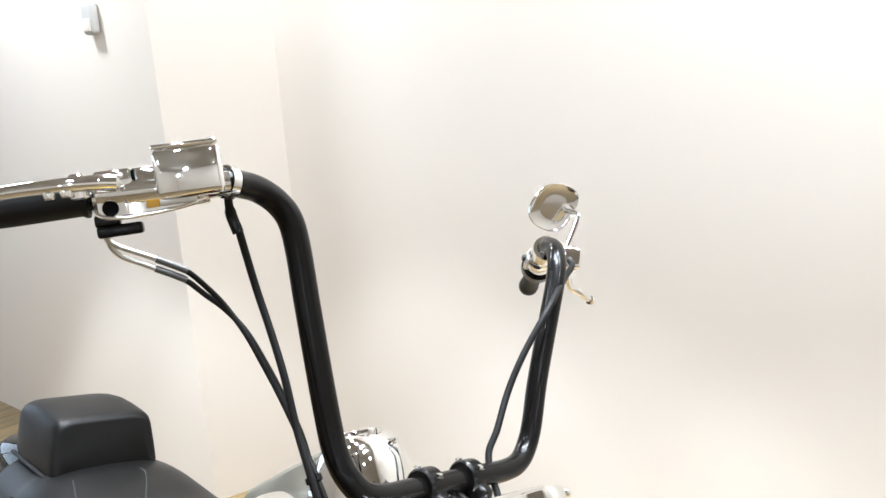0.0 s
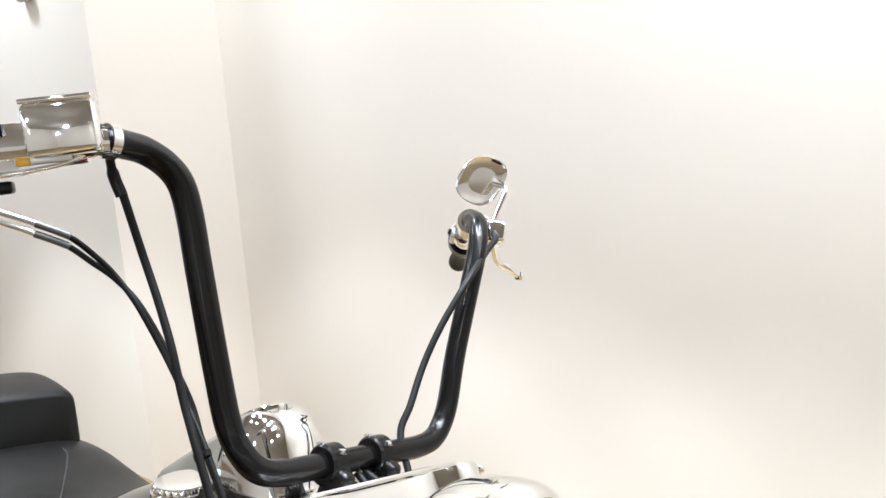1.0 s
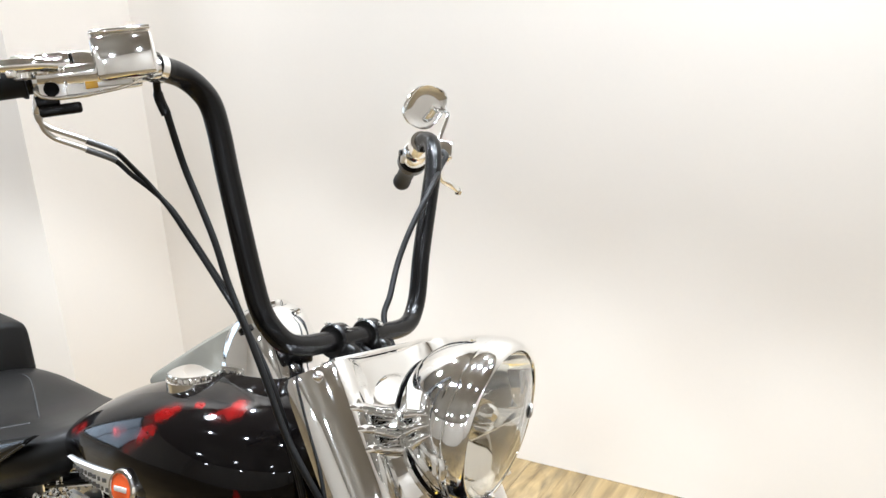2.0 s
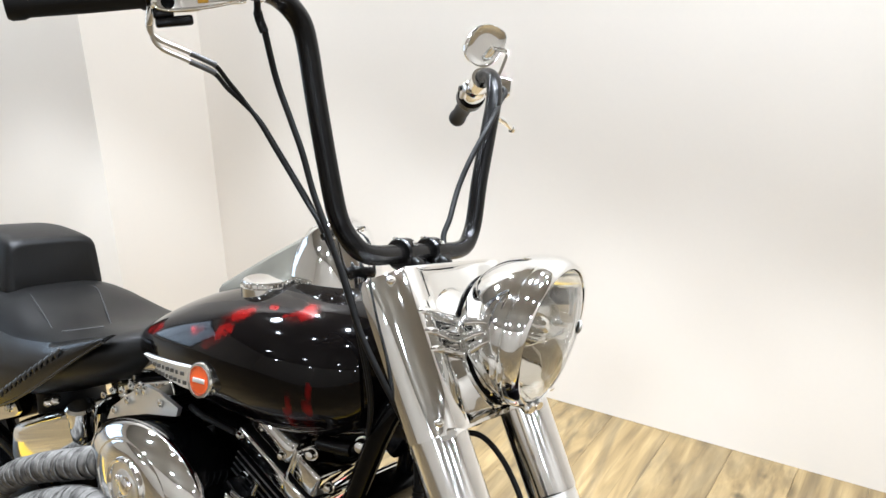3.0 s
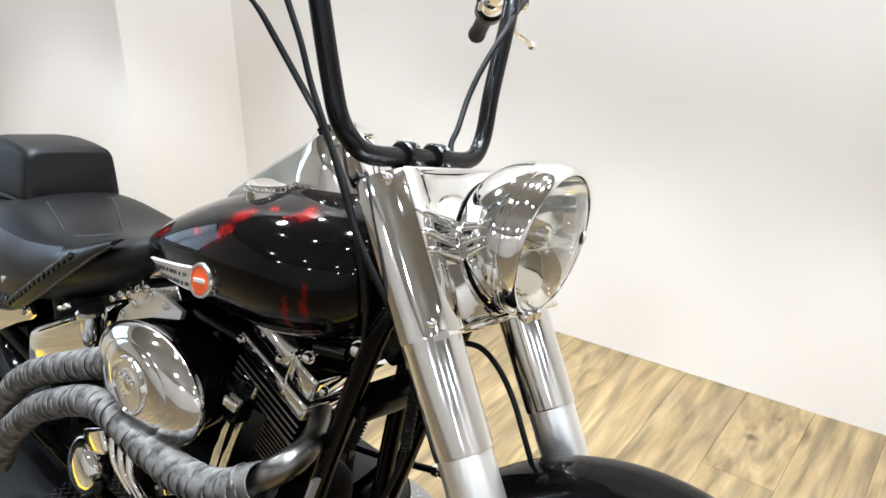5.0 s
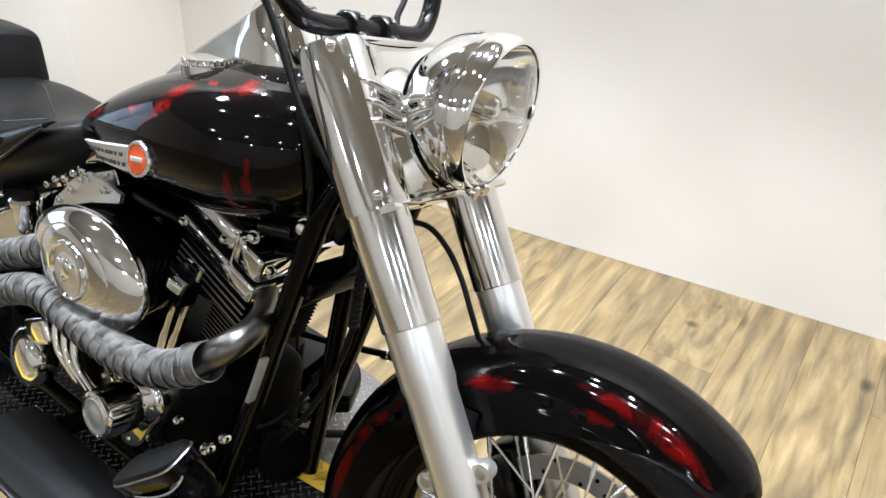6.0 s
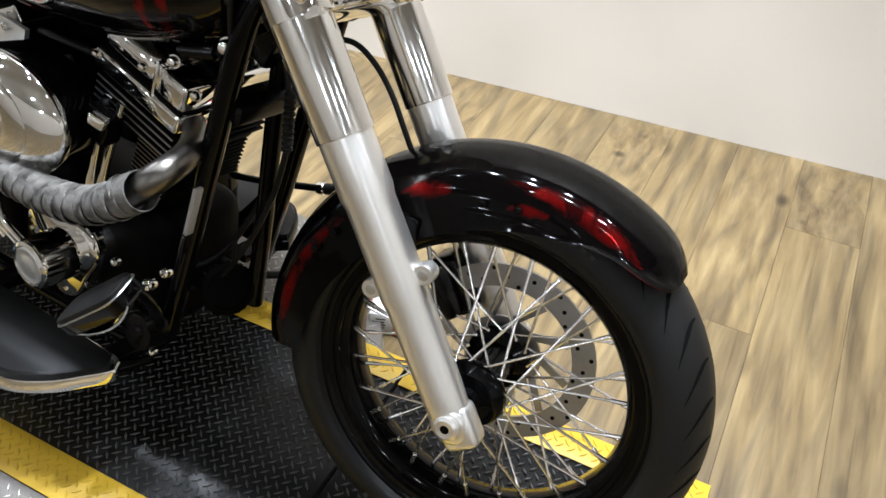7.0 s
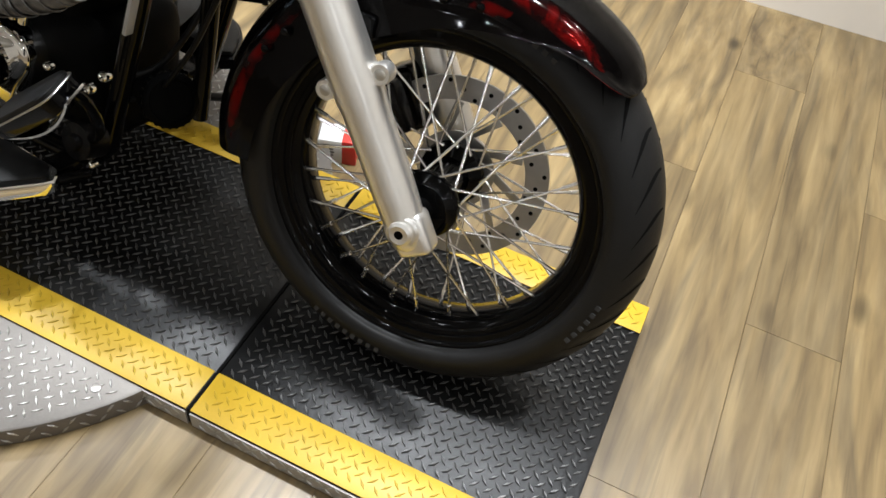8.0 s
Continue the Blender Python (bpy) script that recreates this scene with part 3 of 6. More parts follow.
def fender():
    bm = bmesh.new()
    skirt_at = smooth_rows([(187, 0.262), (178, 0.255), (160, 0.246), (140, 0.242), (115, 0.240), (100, 0.252), (88, 0.266), (78, 0.280), (66, 0.302), (57, 0.312), (49, 0.321)], 10)
    rings, n = [], len(skirt_at)
    for i, (deg, rs) in enumerate(skirt_at):
        a, u = radians(deg), i / (n - 1)
        tip = min(1.0, (1 - u) * 7)
        hw = 0.090 * (0.42 + 0.58 * math.sqrt(max(0, 1 - (1 - tip) ** 2))) * (0.9 + 0.1 * min(1, u * 8))
        rc = 0.3425 - 0.012 * max(0.0, (u - 0.88) / 0.12) ** 2
        prof = [(0, rc), (0.35 * hw, rc - 0.003), (0.62 * hw, rc - 0.011), (0.82 * hw, rc - 0.023), (0.94 * hw, rc - 0.040), (0.99 * hw, rc - 0.060)]
        prof = [(y, max(r, rs + 0.0015 * (6 - k))) for k, (y, r) in enumerate(prof)]
        low = [(hw * (1.0 + 0.012 * k), prof[-1][1] + (rs - prof[-1][1]) * k / 4) for k in range(1, 5)]
        half = [(max(0.0, y), r) for y, r in smooth_rows(prof + low, 4)]
        ring = [(-y, r) for y, r in half[:0:-1]] + half
        rings.append([(AX.x + r * math.cos(a), y, AX.z + r * math.sin(a)) for y, r in ring])
    loft(rings, bm, False, False)
    bmesh.ops.solidify(bm, geom=bm.faces[:], thickness=0.0025)
    grid = rings
    tree = kdtree.KDTree(len(grid) * len(grid[0]))
    mid = len(grid[0]) // 2
    for i, row in enumerate(grid):
        for j, q in enumerate(row):
            tree.insert(q, i * len(row) + j)
    tree.balance()
    spots = []
    for v in bm.verts:
        i, j = divmod(tree.find(v.co)[1], len(grid[0]))
        spots.append((0.82 * i / (len(grid) - 1), 0.16 * abs(j - mid) / mid))
    fen = bpart("front_fender", bm, CANDY, None, "glossy black valanced fender with red flames", True, 60)
    paint_flames(fen, spots, [[(0.82 * u, 0.16 * v, w) for u, v, w in way] for way in (
        [(0.385, 0.45, 0.0), (0.41, 0.445, 0.010), (0.435, 0.455, 0.009), (0.46, 0.47, 0.0)],
        [(0.55, 0.34, 0.0), (0.62, 0.335, 0.007), (0.70, 0.335, 0.011), (0.78, 0.34, 0.012), (0.84, 0.36, 0.008), (0.90, 0.40, 0.0)],
        [(0.57, 0.50, 0.0), (0.62, 0.48, 0.006), (0.67, 0.47, 0.0)],
        [(0.33, 0.46, 0.0), (0.28, 0.47, 0.007), (0.20, 0.47, 0.009), (0.12, 0.49, 0.008), (0.05, 0.52, 0.0)],
        [(0.82, 0.95, 0.0), (0.88, 0.97, 0.008), (0.94, 0.97, 0.008), (0.99, 0.90, 0.0)])])
    for deg, r in ((97, 0.290), (88, 0.294), (150, 0.292), (142, 0.290)):
        a = radians(deg)
        bolt((r * math.cos(a), -0.0915, AX.z + r * math.sin(a)), (0, -1, 0), 0.0055, fen, BLACK_GLOSS, True, 0.004)
    # bracket between fender and fork
    for s in (-1, 1):
        bm = box((0.050, 0.008, 0.070), axis_frame(leg_place(0.245, 0.000, s * 0.0965), (0, s, 0)) @ pose(0, 0, 0, 90), 0.004)
        bpart("fender_bracket", bm, BLACK_GLOSS, fen, "", True)
    return fen


fender()
bm = box((0.062, 0.050, 0.100), axis_frame(leg_place(0.118, -0.044, 0.098), U), 0.012, segs=3)
add(bm, box((0.050, 0.024, 0.080), axis_frame(leg_place(0.118, -0.044, 0.056), U), 0.008))
caliper = bpart("brake_caliper", bm, BLACK_POWDER, None, "black brake caliper on the far fork leg", True)
for ds in (-0.026, 0.026):
    bolt(F(*leg_place(0.118 + ds, -0.044, 0.044)), FRONT.to_3x3() @ Vector((0, -1, 0)), 0.005, caliper)


def headlight():
    c = Vector((-0.218, 0, 0.9006))
    ax = Vector((math.cos(radians(4)), 0, -math.sin(radians(4))))
    m = axis_frame(c, ax)
    shell = [(r, h) for r, h in smooth_rows([(0.0001, -0.128), (0.030, -0.124), (0.053, -0.113), (0.071, -0.098), (0.085, -0.080), (0.0950, -0.060), (0.1008, -0.042), (0.1026, -0.030)], 4)]
    hl = bpart("headlight", lathe(shell + [(0.1000, -0.028)], m, 72), CHROME, None, "chrome teardrop headlight with clear lens", True, 40)
    ring = [(0.1000, -0.0285), (0.1036, -0.0270), (0.1046, -0.0235), (0.1046, -0.0160), (0.1030, -0.0070), (0.0995, 0.0000), (0.0965, 0.0022), (0.0938, 0.0018), (0.0925, -0.0010), (0.0922, -0.012)]
    bpart("trim_ring", lathe(ring, m, 72), CHROME, hl, "narrow chrome trim ring", True, 35)
    # stepped neck that flares out of the panel between the fork shrouds
    def neck_ring(n, r):
        out = []
        for k in range(72):
            a = 2 * math.pi * k / 72
            up = max(r * math.cos(a), 0.541 - 0.610)
            out.append(leg_place(0.610 + up, n, r * math.sin(a)))
        return out

    flare = [(float(n), float(r)) for n, r in smooth_rows([(0.008, 0.1130), (0.019, 0.1070), (0.027, 0.0970), (0.034, 0.0870), (0.040, 0.0800), (0.0425, 0.0770)], 3)]
    steps = [(0.0430, 0.0785), (0.0445, 0.0795), (0.0462, 0.0785), (0.0470, 0.0745), (0.0475, 0.0690), (0.0505, 0.0690), (0.0510, 0.0725), (0.0522, 0.0742), (0.0550, 0.0738), (0.0562, 0.0710), (0.0566, 0.0655), (0.0598, 0.0655), (0.0604, 0.0690), (0.0625, 0.0700), (0.0655, 0.0680), (0.070, 0.061), (0.090, 0.055)]
    bpart("neck", loft([neck_ring(n, r) for n, r in flare + steps]), CHROME, hl, "stepped chrome headlight neck", True, 30)
    for n, r in ((0.0474, 0.0735), (0.0565, 0.0705)):
        bpart("neck_seal", loft([neck_ring(n + dn, r + dr) for dn, dr in ((0.0, -0.002), (0.0006, 0.0), (0.0026, 0.0), (0.0032, -0.002))], None, False), BLACK_GLOSS, hl, "black rubber seal of the neck", True)
    bpart("gasket", lathe([(0.012, -0.1300), (0.030, -0.1290), (0.0430, -0.1250), (0.0480, -0.1200), (0.0480, -0.1170), (0.0440, -0.1160), (0.030, -0.120)], m, 56, closed=True), BLACK_GLOSS, hl, "black rubber gasket", True)
    lens = lathe([(0, 0.019), (0.03, 0.0175), (0.06, 0.0125), (0.082, 0.0050), (0.0920, 0.0000), (0.0920, -0.003), (0.06, 0.0090), (0.03, 0.0140), (0, 0.0155)], m, 56)
    ob = bpart("lens", lens, GLASS, hl, "clear glass headlight lens", True)
    ob.visible_shadow = False
    bpart("reflector", lathe([(0.0915, -0.004), (0.078, -0.030), (0.055, -0.058), (0.02, -0.072), (0, -0.073)], m, 48), CHROME, hl, "bright reflector bowl", True)
    bpart("reflector_shelf", box((0.150, 0.002, 0.040), m @ pose(0, -0.004, -0.022), 0.0008), CHROME, hl, "", True)
    bpart("bulb", lathe([(0, -0.008), (0.010, -0.010), (0.0150, -0.016), (0.0155, -0.032), (0.009, -0.04), (0.009, -0.07)], m @ pose(0, 0.008, 0), 24), CHROME, hl, "bulb shield", True)
    badge = bpart("lens_mark", lathe([(0, 0.0030), (0.0085, 0.0025), (0.0110, 0.0005), (0.0110, -0.002)], m @ pose(0.062, 0.010, 0.0105, 0, 38), 22), SATIN, hl, "small round mark on the lens", True)
    bpart("mark_centre", lathe([(0, 0.0042), (0.0050, 0.0038), (0.0056, 0.0024)], m @ pose(0.062, 0.010, 0.0105, 0, 38), 16), DARK, hl, "", True)
    for dy in (-0.014, 0.012):
        bpart("adjuster", lathe([(0, 0), (0.007, 0.001), (0.009, 0.005), (0.009, 0.014), (0.006, 0.018), (0, 0.019)], axis_frame(leg_place(0.536, 0.072, dy), (0.9, -0.3, -0.15)), 18), CHROME, hl, "", True)
    return hl
headlight()


def nacelle():
    # section across the fork: both leg shrouds and the panel between them
    half = []
    for k in range(13):
        a = math.pi * (1.12 - 0.74 * k / 12)
        half.append((-0.125 + 0.0445 * math.cos(a), 0.0445 * math.sin(a)))
    half += [(-0.094, 0.0345), (-0.080, 0.0275), (-0.062, 0.0215), (-0.040, 0.0185), (-0.02, 0.0175)]
    ring = half + [(0, 0.0175)] + [(-y, n) for y, n in half[::-1]]
    ring += [(0.10, -0.035), (0, -0.035), (-0.10, -0.035)]
    secs = [[leg_place(s, n * g, y * gy) for y, n in ring] for s, g, gy in ((0.536, 0.96, 1.0), (0.540, 1.0, 1.0), (0.60, 1.0, 1.0), (0.68, 1.0, 1.0), (0.738, 1.0, 1.0), (0.745, 0.95, 0.99))]
    nac = bpart("headlight_nacelle", loft(secs), CHROME, None, "chrome nacelle shrouding the upper fork", True, 30)
    # top plate edge and lower lip
    bpart("top_plate", box((0.24, 0.060, 0.005), axis_frame(leg_place(0.749, 0.0, 0), U) @ pose(0, 0, 0), 0.002), CHROME, nac, "", True)
    lip = []
    for k in range(21):
        y = -0.155 + 0.31 * k / 20
        n0 = 0.020 + 0.026 * math.exp(-(y / 0.07) ** 2) + 0.022 * (abs(y) / 0.155) ** 2
        lip.append([leg_place(0.530, -0.02, y), leg_place(0.5300, n0, y), leg_place(0.5325, n0 + 0.0050, y), leg_place(0.5365, n0 + 0.0055, y), leg_place(0.540, n0 + 0.001, y), leg_place(0.540, -0.02, y)])
    bpart("lower_lip", loft(lip), CHROME, nac, "", True, 30)
    # flowing flutes beside the headlight, narrow at the shroud and full at the neck
    for s in (-1, 1):
        for sa, sb in ((0.694, 0.668), (0.668, 0.642), (0.643, 0.622)):
            pts = [leg_place(sa, 0.0270, s * 0.154), leg_place(sa * 0.75 + sb * 0.25, 0.0395, s * 0.132), leg_place(sa * 0.5 + sb * 0.5, 0.0385, s * 0.108), leg_place(sa * 0.25 + sb * 0.75, 0.0365, s * 0.086), leg_place(sb, 0.0385, s * 0.066)]
            bpart("flute", tube(pts, lambda u: 0.0030 + 0.0062 * math.sin(math.pi * min(1, u * 0.62)) ** 0.8, 16, 6), CHROME, nac, "", True)
    for s in (-1, 1):
        for st, n in ((0.735, 0.028), (0.553, 0.030)):
            bpart("acorn_nut", lathe([(0.0065, 0), (0.0065, 0.004), (0.0055, 0.008), (0.003, 0.0105), (0, 0.011)], axis_frame(leg_place(st, n, s * 0.158), (0.5, s, 0.2)), 18), CHROME, nac, "", True)
    return nac


nacelle()

HB = [(-0.445, -0.06, 0.962), (-0.445, -0.103, 0.962), (-0.450, -0.129, 0.966), (-0.461, -0.144, 0.979), (-0.478, -0.153, 1.003), (-0.494, -0.163, 1.050), (-0.5215, -0.1835, 1.150), (-0.534, -0.196, 1.205), (-0.541, -0.207, 1.235), (-0.548, -0.222, 1.251), (-0.552, -0.243, 1.260), (-0.551, -0.265, 1.262), (-0.550, -0.291, 1.261)]
FAR_HB = [(-0.445, -0.06, 0.962), (-0.445, -0.115, 0.962), (-0.446, -0.146, 0.968), (-0.450, -0.166, 0.984), (-0.455, -0.179, 1.012), (-0.467, -0.194, 1.075), (-0.484, -0.223, 1.170), (-0.493, -0.238, 1.213), (-0.505, -0.252, 1.243), (-0.523, -0.269, 1.259), (-0.550, -0.291, 1.261)]
GRIP = Vector((-0.581, -0.757, -0.301)).normalized()
G0 = Vector((-0.550, -0.291, 1.262))


def handlebar():
    near = HB + [tuple(G0 + GRIP * 0.05), tuple(G0 + GRIP * 0.13)]
    far = [(x, -y * (1 + 0.03 * k), z - 0.010 * k) for x, y, z in (FAR_HB + near[-2:])[::-1] for k in [max(0, min(1, (z - 1.0) / 0.2))]]
    return bpart("handlebar", tube(far + near, 0.0137, 18, 6), BLACK_POWDER, None, "tall black powder-coated ape-hanger handlebar", True)


handlebar()
for ry in (-0.038, 0.038):
    bm = box((0.036, 0.022, 0.062), pose(-0.432, ry, 0.934, 0, 14), 0.009, segs=3)
    add(bm, lathe([(0.0, -0.0125), (0.020, -0.0125), (0.0225, -0.0095), (0.0225, 0.0095), (0.020, 0.0125), (0, 0.0125)], axis_frame((-0.445, ry, 0.962), (0, 1, 0)), 28))
    add(bm, lathe([(0.016, 0), (0.022, 0.004), (0.020, 0.02), (0.015, 0.03)], axis_frame((-0.424, ry, 0.900), (-0.25, 0, 1)), 24))
    riser = bpart("riser", bm, BLACK_POWDER, None, "black handlebar riser clamp", True)
    for dx in (-0.016, 0.016):
        bolt((-0.445 + dx, ry, 0.979), (0, 0, 1), 0.004, riser, CHROME, True)
for k, y in enumerate((-0.010, 0.004, 0.016)):
    bpart("wiring_loom", tube([(-0.44, y, 0.948), (-0.428 + 0.006 * k, y * 1.6, 0.935), (-0.418, y * 1.2, 0.918), (-0.41, y, 0.90)], 0.0045, 10, 6), RUBBER, None, "", True)


def controls(s):
    """The grip, lever and housings at one end of the handlebar; s is -1 on the throttle side."""
    d = Vector((GRIP.x, GRIP.y if s < 0 else -GRIP.y, GRIP.z))
    o = Vector((G0.x, G0.y if s < 0 else -G0.y * 1.03, G0.z if s < 0 else G0.z - 0.010))
    m = axis_frame(o, d)
    fwd = d.cross(Vector((0, 0, 1))) * (1 if s > 0 else -1)
    fwd = fwd if fwd.x > 0 else -fwd
    fwd.normalize()
    up = fwd.cross(d) if fwd.cross(d).z > 0 else -fwd.cross(d)
    up.normalize()

    def at(a, f=0.0, u=0.0):
        return o + d * a + fwd * f + up * u

    basis = Matrix((d, fwd, up)).transposed().to_4x4()

    def blk(size, a, f, u, bev=0.006, segs=3):
        return box(size, Matrix.Translation(at(a, f, u)) @ basis, bev, segs=segs)

    grip = bpart("grip", lathe([(0.013, 0.118), (0.0175, 0.119), (0.0175, 0.122), (0.0155, 0.125), (0.0160, 0.18), (0.0155, 0.235), (0.0175, 0.240), (0.0175, 0.252), (0.015, 0.256), (0, 0.257)], m, 28), RUBBER, None, "black rubber hand grip", True)
    hs = bpart("switch_housing", lathe([(0.0135, 0.050), (0.019, 0.051), (0.023, 0.056), (0.024, 0.066), (0.0235, 0.096), (0.021, 0.106), (0.018, 0.112), (0.0135, 0.115)], m, 28), CHROME, None, "chrome switch housing", True)
    bpart("switch_block", blk((0.040, 0.014, 0.022), 0.078, -0.018, -0.004, 0.004), SATIN, hs, "grey switch block", True)
    for a, u in ((0.086, 0.002), (0.070, -0.004)):
        bpart("switch_button", blk((0.010, 0.006, 0.008), a, -0.027, u, 0.002), BLACK_POWDER, hs, "", True)
    perch = bpart("lever_perch", add(blk((0.044, 0.022, 0.024), 0.028, 0.018, 0.002, 0.007), lathe([(0.0137, 0.010), (0.0195, 0.011), (0.0200, 0.016), (0.0200, 0.042), (0.0137, 0.045)], m, 24)), CHROME, None, "chrome lever perch", True)
    pts = [at(0.088, 0.030, 0.010), at(0.105, 0.035, 0.012), at(0.135, 0.038, 0.013), at(0.18, 0.036, 0.013), at(0.235, 0.034, 0.008)] if s < 0 else [at(0.018, 0.034, -0.010), Vector((-0.574, 0.425, 1.195)), Vector((-0.567, 0.455, 1.183)), Vector((-0.565, 0.486, 1.173))]
    lev = tube(pts, lambda u: 0.0078 - 0.002 * u, 12, 8)
    add(lev, lathe([(0, -0.0095), (0.0065, -0.007), (0.0095, 0), (0.0065, 0.007), (0, 0.0095)], Matrix.Translation(pts[-1]), 18))
    bpart("lever", lev, CHROME, perch, "chrome hand lever with ball end", True)
    if s < 0:
        res = bpart("fluid_reservoir", blk((0.060, 0.040, 0.046), 0.024, 0.022, 0.011, 0.007), CHROME, None, "chrome brake fluid reservoir", True)
        bpart("lid", blk((0.0585, 0.0385, 0.0045), 0.024, 0.022, 0.0355, 0.0018), CHROME, res, "chrome reservoir lid", True)
        for a in (0.002, 0.046):
            bpart("screw", lathe([(0.0035, 0), (0.0035, 0.0015), (0, 0.0018)], axis_frame(at(a, 0.022, 0.0387), up), 14), SATIN, res, "", True)
        # lower half of the throttle housing: a flat-faced pod with a bright rim
        pod = []
        for a, u, h, f in ((0.114, -0.009, 0.0035, 0.014), (0.108, -0.011, 0.0075, 0.020), (0.094, -0.0122, 0.0100, 0.022), (0.062, -0.0122, 0.0098, 0.022), (0.036, -0.0112, 0.0085, 0.021), (0.018, -0.0090, 0.0060, 0.018), (0.003, -0.0055, 0.0022, 0.010)):
            pod.append([at(a, -0.014, u - h), at(a, f - 0.003, u - h), at(a, f, u - h * 0.75), at(a, f, u + h * 0.75), at(a, f - 0.003, u + h), at(a, -0.014, u + h)])
        drum = bpart("throttle_drum", loft(pod), CHROME, None, "chrome throttle drum housing", True, 30)
        bpart("rim", tube([at(0.112, 0.019, -0.012), at(0.106, 0.0215, -0.0185), at(0.090, 0.023, -0.0218), at(0.062, 0.023, -0.0216), at(0.034, 0.022, -0.0192), at(0.016, 0.019, -0.0145), at(0.003, 0.011, -0.0075)], 0.0019, 10, 6), POLISHED, drum, "bright rim of the housing", True)
        bpart("inset", blk((0.046, 0.0022, 0.0105), 0.044, 0.0222, -0.0112, 0.0010, 2), SATIN, drum, "dull inset of the housing", True)
        bpart("port", lathe([(0, 0.0012), (0.0052, 0.0010), (0.0066, 0.0016), (0.0074, 0)], axis_frame(at(0.097, 0.0218, -0.0122), fwd), 22), DARK, drum, "dark round port", True)
        bpart("rib", blk((0.003, 0.003, 0.016), 0.083, 0.0222, -0.0122, 0.001, 2), CHROME, drum, "", True)
        # clamp, pivot and bore of the brake master cylinder
        bore = tube([at(0.108, 0.010, 0.002), at(0.085, 0.010, 0.001), at(0.045, 0.012, 0.000), at(0.012, 0.010, -0.002), at(-0.008, 0.006, -0.003)], lambda u: 0.0085 + 0.0075 * math.sin(math.pi * min(1, 0.18 + 0.72 * u)) ** 0.9, 20, 6)
        cyl = bpart("master_cylinder", bore, CHROME, None, "rounded chrome master cylinder body", True)
        bpart("shoulder", loft([[at(a, -0.010, u0), at(a, f, u0), at(a, f + 0.001, u0 + 0.4 * (u1 - u0)), at(a, f - 0.005, u1), at(a, -0.010, u1)] for a, f, u0, u1 in ((0.066, 0.024, -0.0005, 0.020), (0.044, 0.026, -0.0010, 0.016), (0.022, 0.024, -0.0020, 0.011), (0.004, 0.016, -0.0035, 0.004), (-0.010, 0.008, -0.0040, -0.001))]), CHROME, cyl, "tapered chrome shoulder", True, 45)
        bpart("clamp", blk((0.034, 0.030, 0.0215), 0.0905, 0.009, 0.0115, 0.0035), CHROME, cyl, "chrome bar clamp", True)
        bpart("clamp_gap", blk((0.0016, 0.0306, 0.0200), 0.0725, 0.0085, 0.0110, 0.0004, 1), DARK, cyl, "", True)
        bpart("pivot", lathe([(0, 0.0135), (0.006, 0.0130), (0.0085, 0.0105), (0.0085, -0.0085), (0.006, -0.010), (0, -0.010)], axis_frame(at(0.120, 0.026, 0.009), up), 24), CHROME, cyl, "chrome lever pivot", True)
        for a, f, u in ((0.084, 0.0245, 0.017), (0.099, 0.0245, 0.017), (0.084, 0.0245, 0.005), (0.099, 0.0245, 0.005)):
            bpart("screw", lathe([(0.0030, 0), (0.0030, 0.0018), (0.0018, 0.0022), (0.0018, 0.0010), (0, 0.0010)], axis_frame(at(a, f - 0.001, u), fwd), 14), POLISHED, cyl, "", True)
        for a in (0.128, 0.142):
            bpart("knuckle", lathe([(0, -0.006), (0.0045, -0.005), (0.006, 0), (0.0045, 0.005), (0, 0.006)], axis_frame(at(a, 0.038, 0.007), up), 16), CHROME, cyl, "", True)
        bpart("brake_switch", blk((0.040, 0.016, 0.011), 0.093, 0.012, -0.0325, 0.003), BLACK_POWDER, None, "", True)
        bpart("switch_stem", blk((0.022, 0.014, 0.012), 0.103, 0.010, -0.0225, 0.003), BLACK_POWDER, None, "", True)
        bpart("turn_signal_lens", blk((0.012, 0.0024, 0.008), 0.060, 0.0228, -0.0125, 0.001), ORANGE_GLASS, None, "", True)
    else:
        bpart("clutch_bracket", blk((0.040, 0.030, 0.034), 0.020, 0.040, -0.010, 0.006), CHROME, None, "", True)
        bpart("switch_gaiter", lathe([(0.022, 0.100), (0.027, 0.104), (0.027, 0.124), (0.020, 0.130)], m, 24), BLACK_POWDER, None, "", True)
        # mirror on a bent stem
        c = Vector((-0.614, 0.402, 1.319))
        stem = tube([at(0.050, 0.020, 0.006), (-0.562, 0.372, 1.246), (-0.561, 0.386, 1.275), (-0.561, 0.398, 1.303), (-0.566, 0.402, 1.312), (-0.580, 0.408, 1.314), tuple(c + Vector((0.010, 0.020, -0.002)))], 0.0042, 12, 6)
        st = bpart("mirror", stem, CHROME, None, "chrome mirror on a bent stem", True)
        nrm = Vector((0.75, -0.63, -0.19)).normalized()
        mm = axis_frame(c, nrm)
        rings = []
        for r, h in ((0.0, 0.0), (0.5, 0.0), (0.93, 0.0), (0.965, 0.0010), (1.0, -0.002), (1.0, -0.009), (0.95, -0.011)):
            ring = []
            for k in range(40):
                a = 2 * math.pi * k / 40
                cx, cy = math.cos(a), math.sin(a)
                x = 0.0375 * math.copysign(abs(cx) ** 0.78, cx)
                y = 0.0425 * math.copysign(abs(cy) ** 0.78, cy)
                ring.append(mm @ Matrix.Rotation(radians(-14), 4, "Z") @ Vector(((x + 0.10 * y) * max(r, 0.001), y * (1 + 0.10 * cx) * max(r, 0.001), h)))
            rings.append(ring)
        bpart("mirror_shell", loft(rings), CHROME, st, "rounded chrome mirror shell", True, 50)
    return o, at


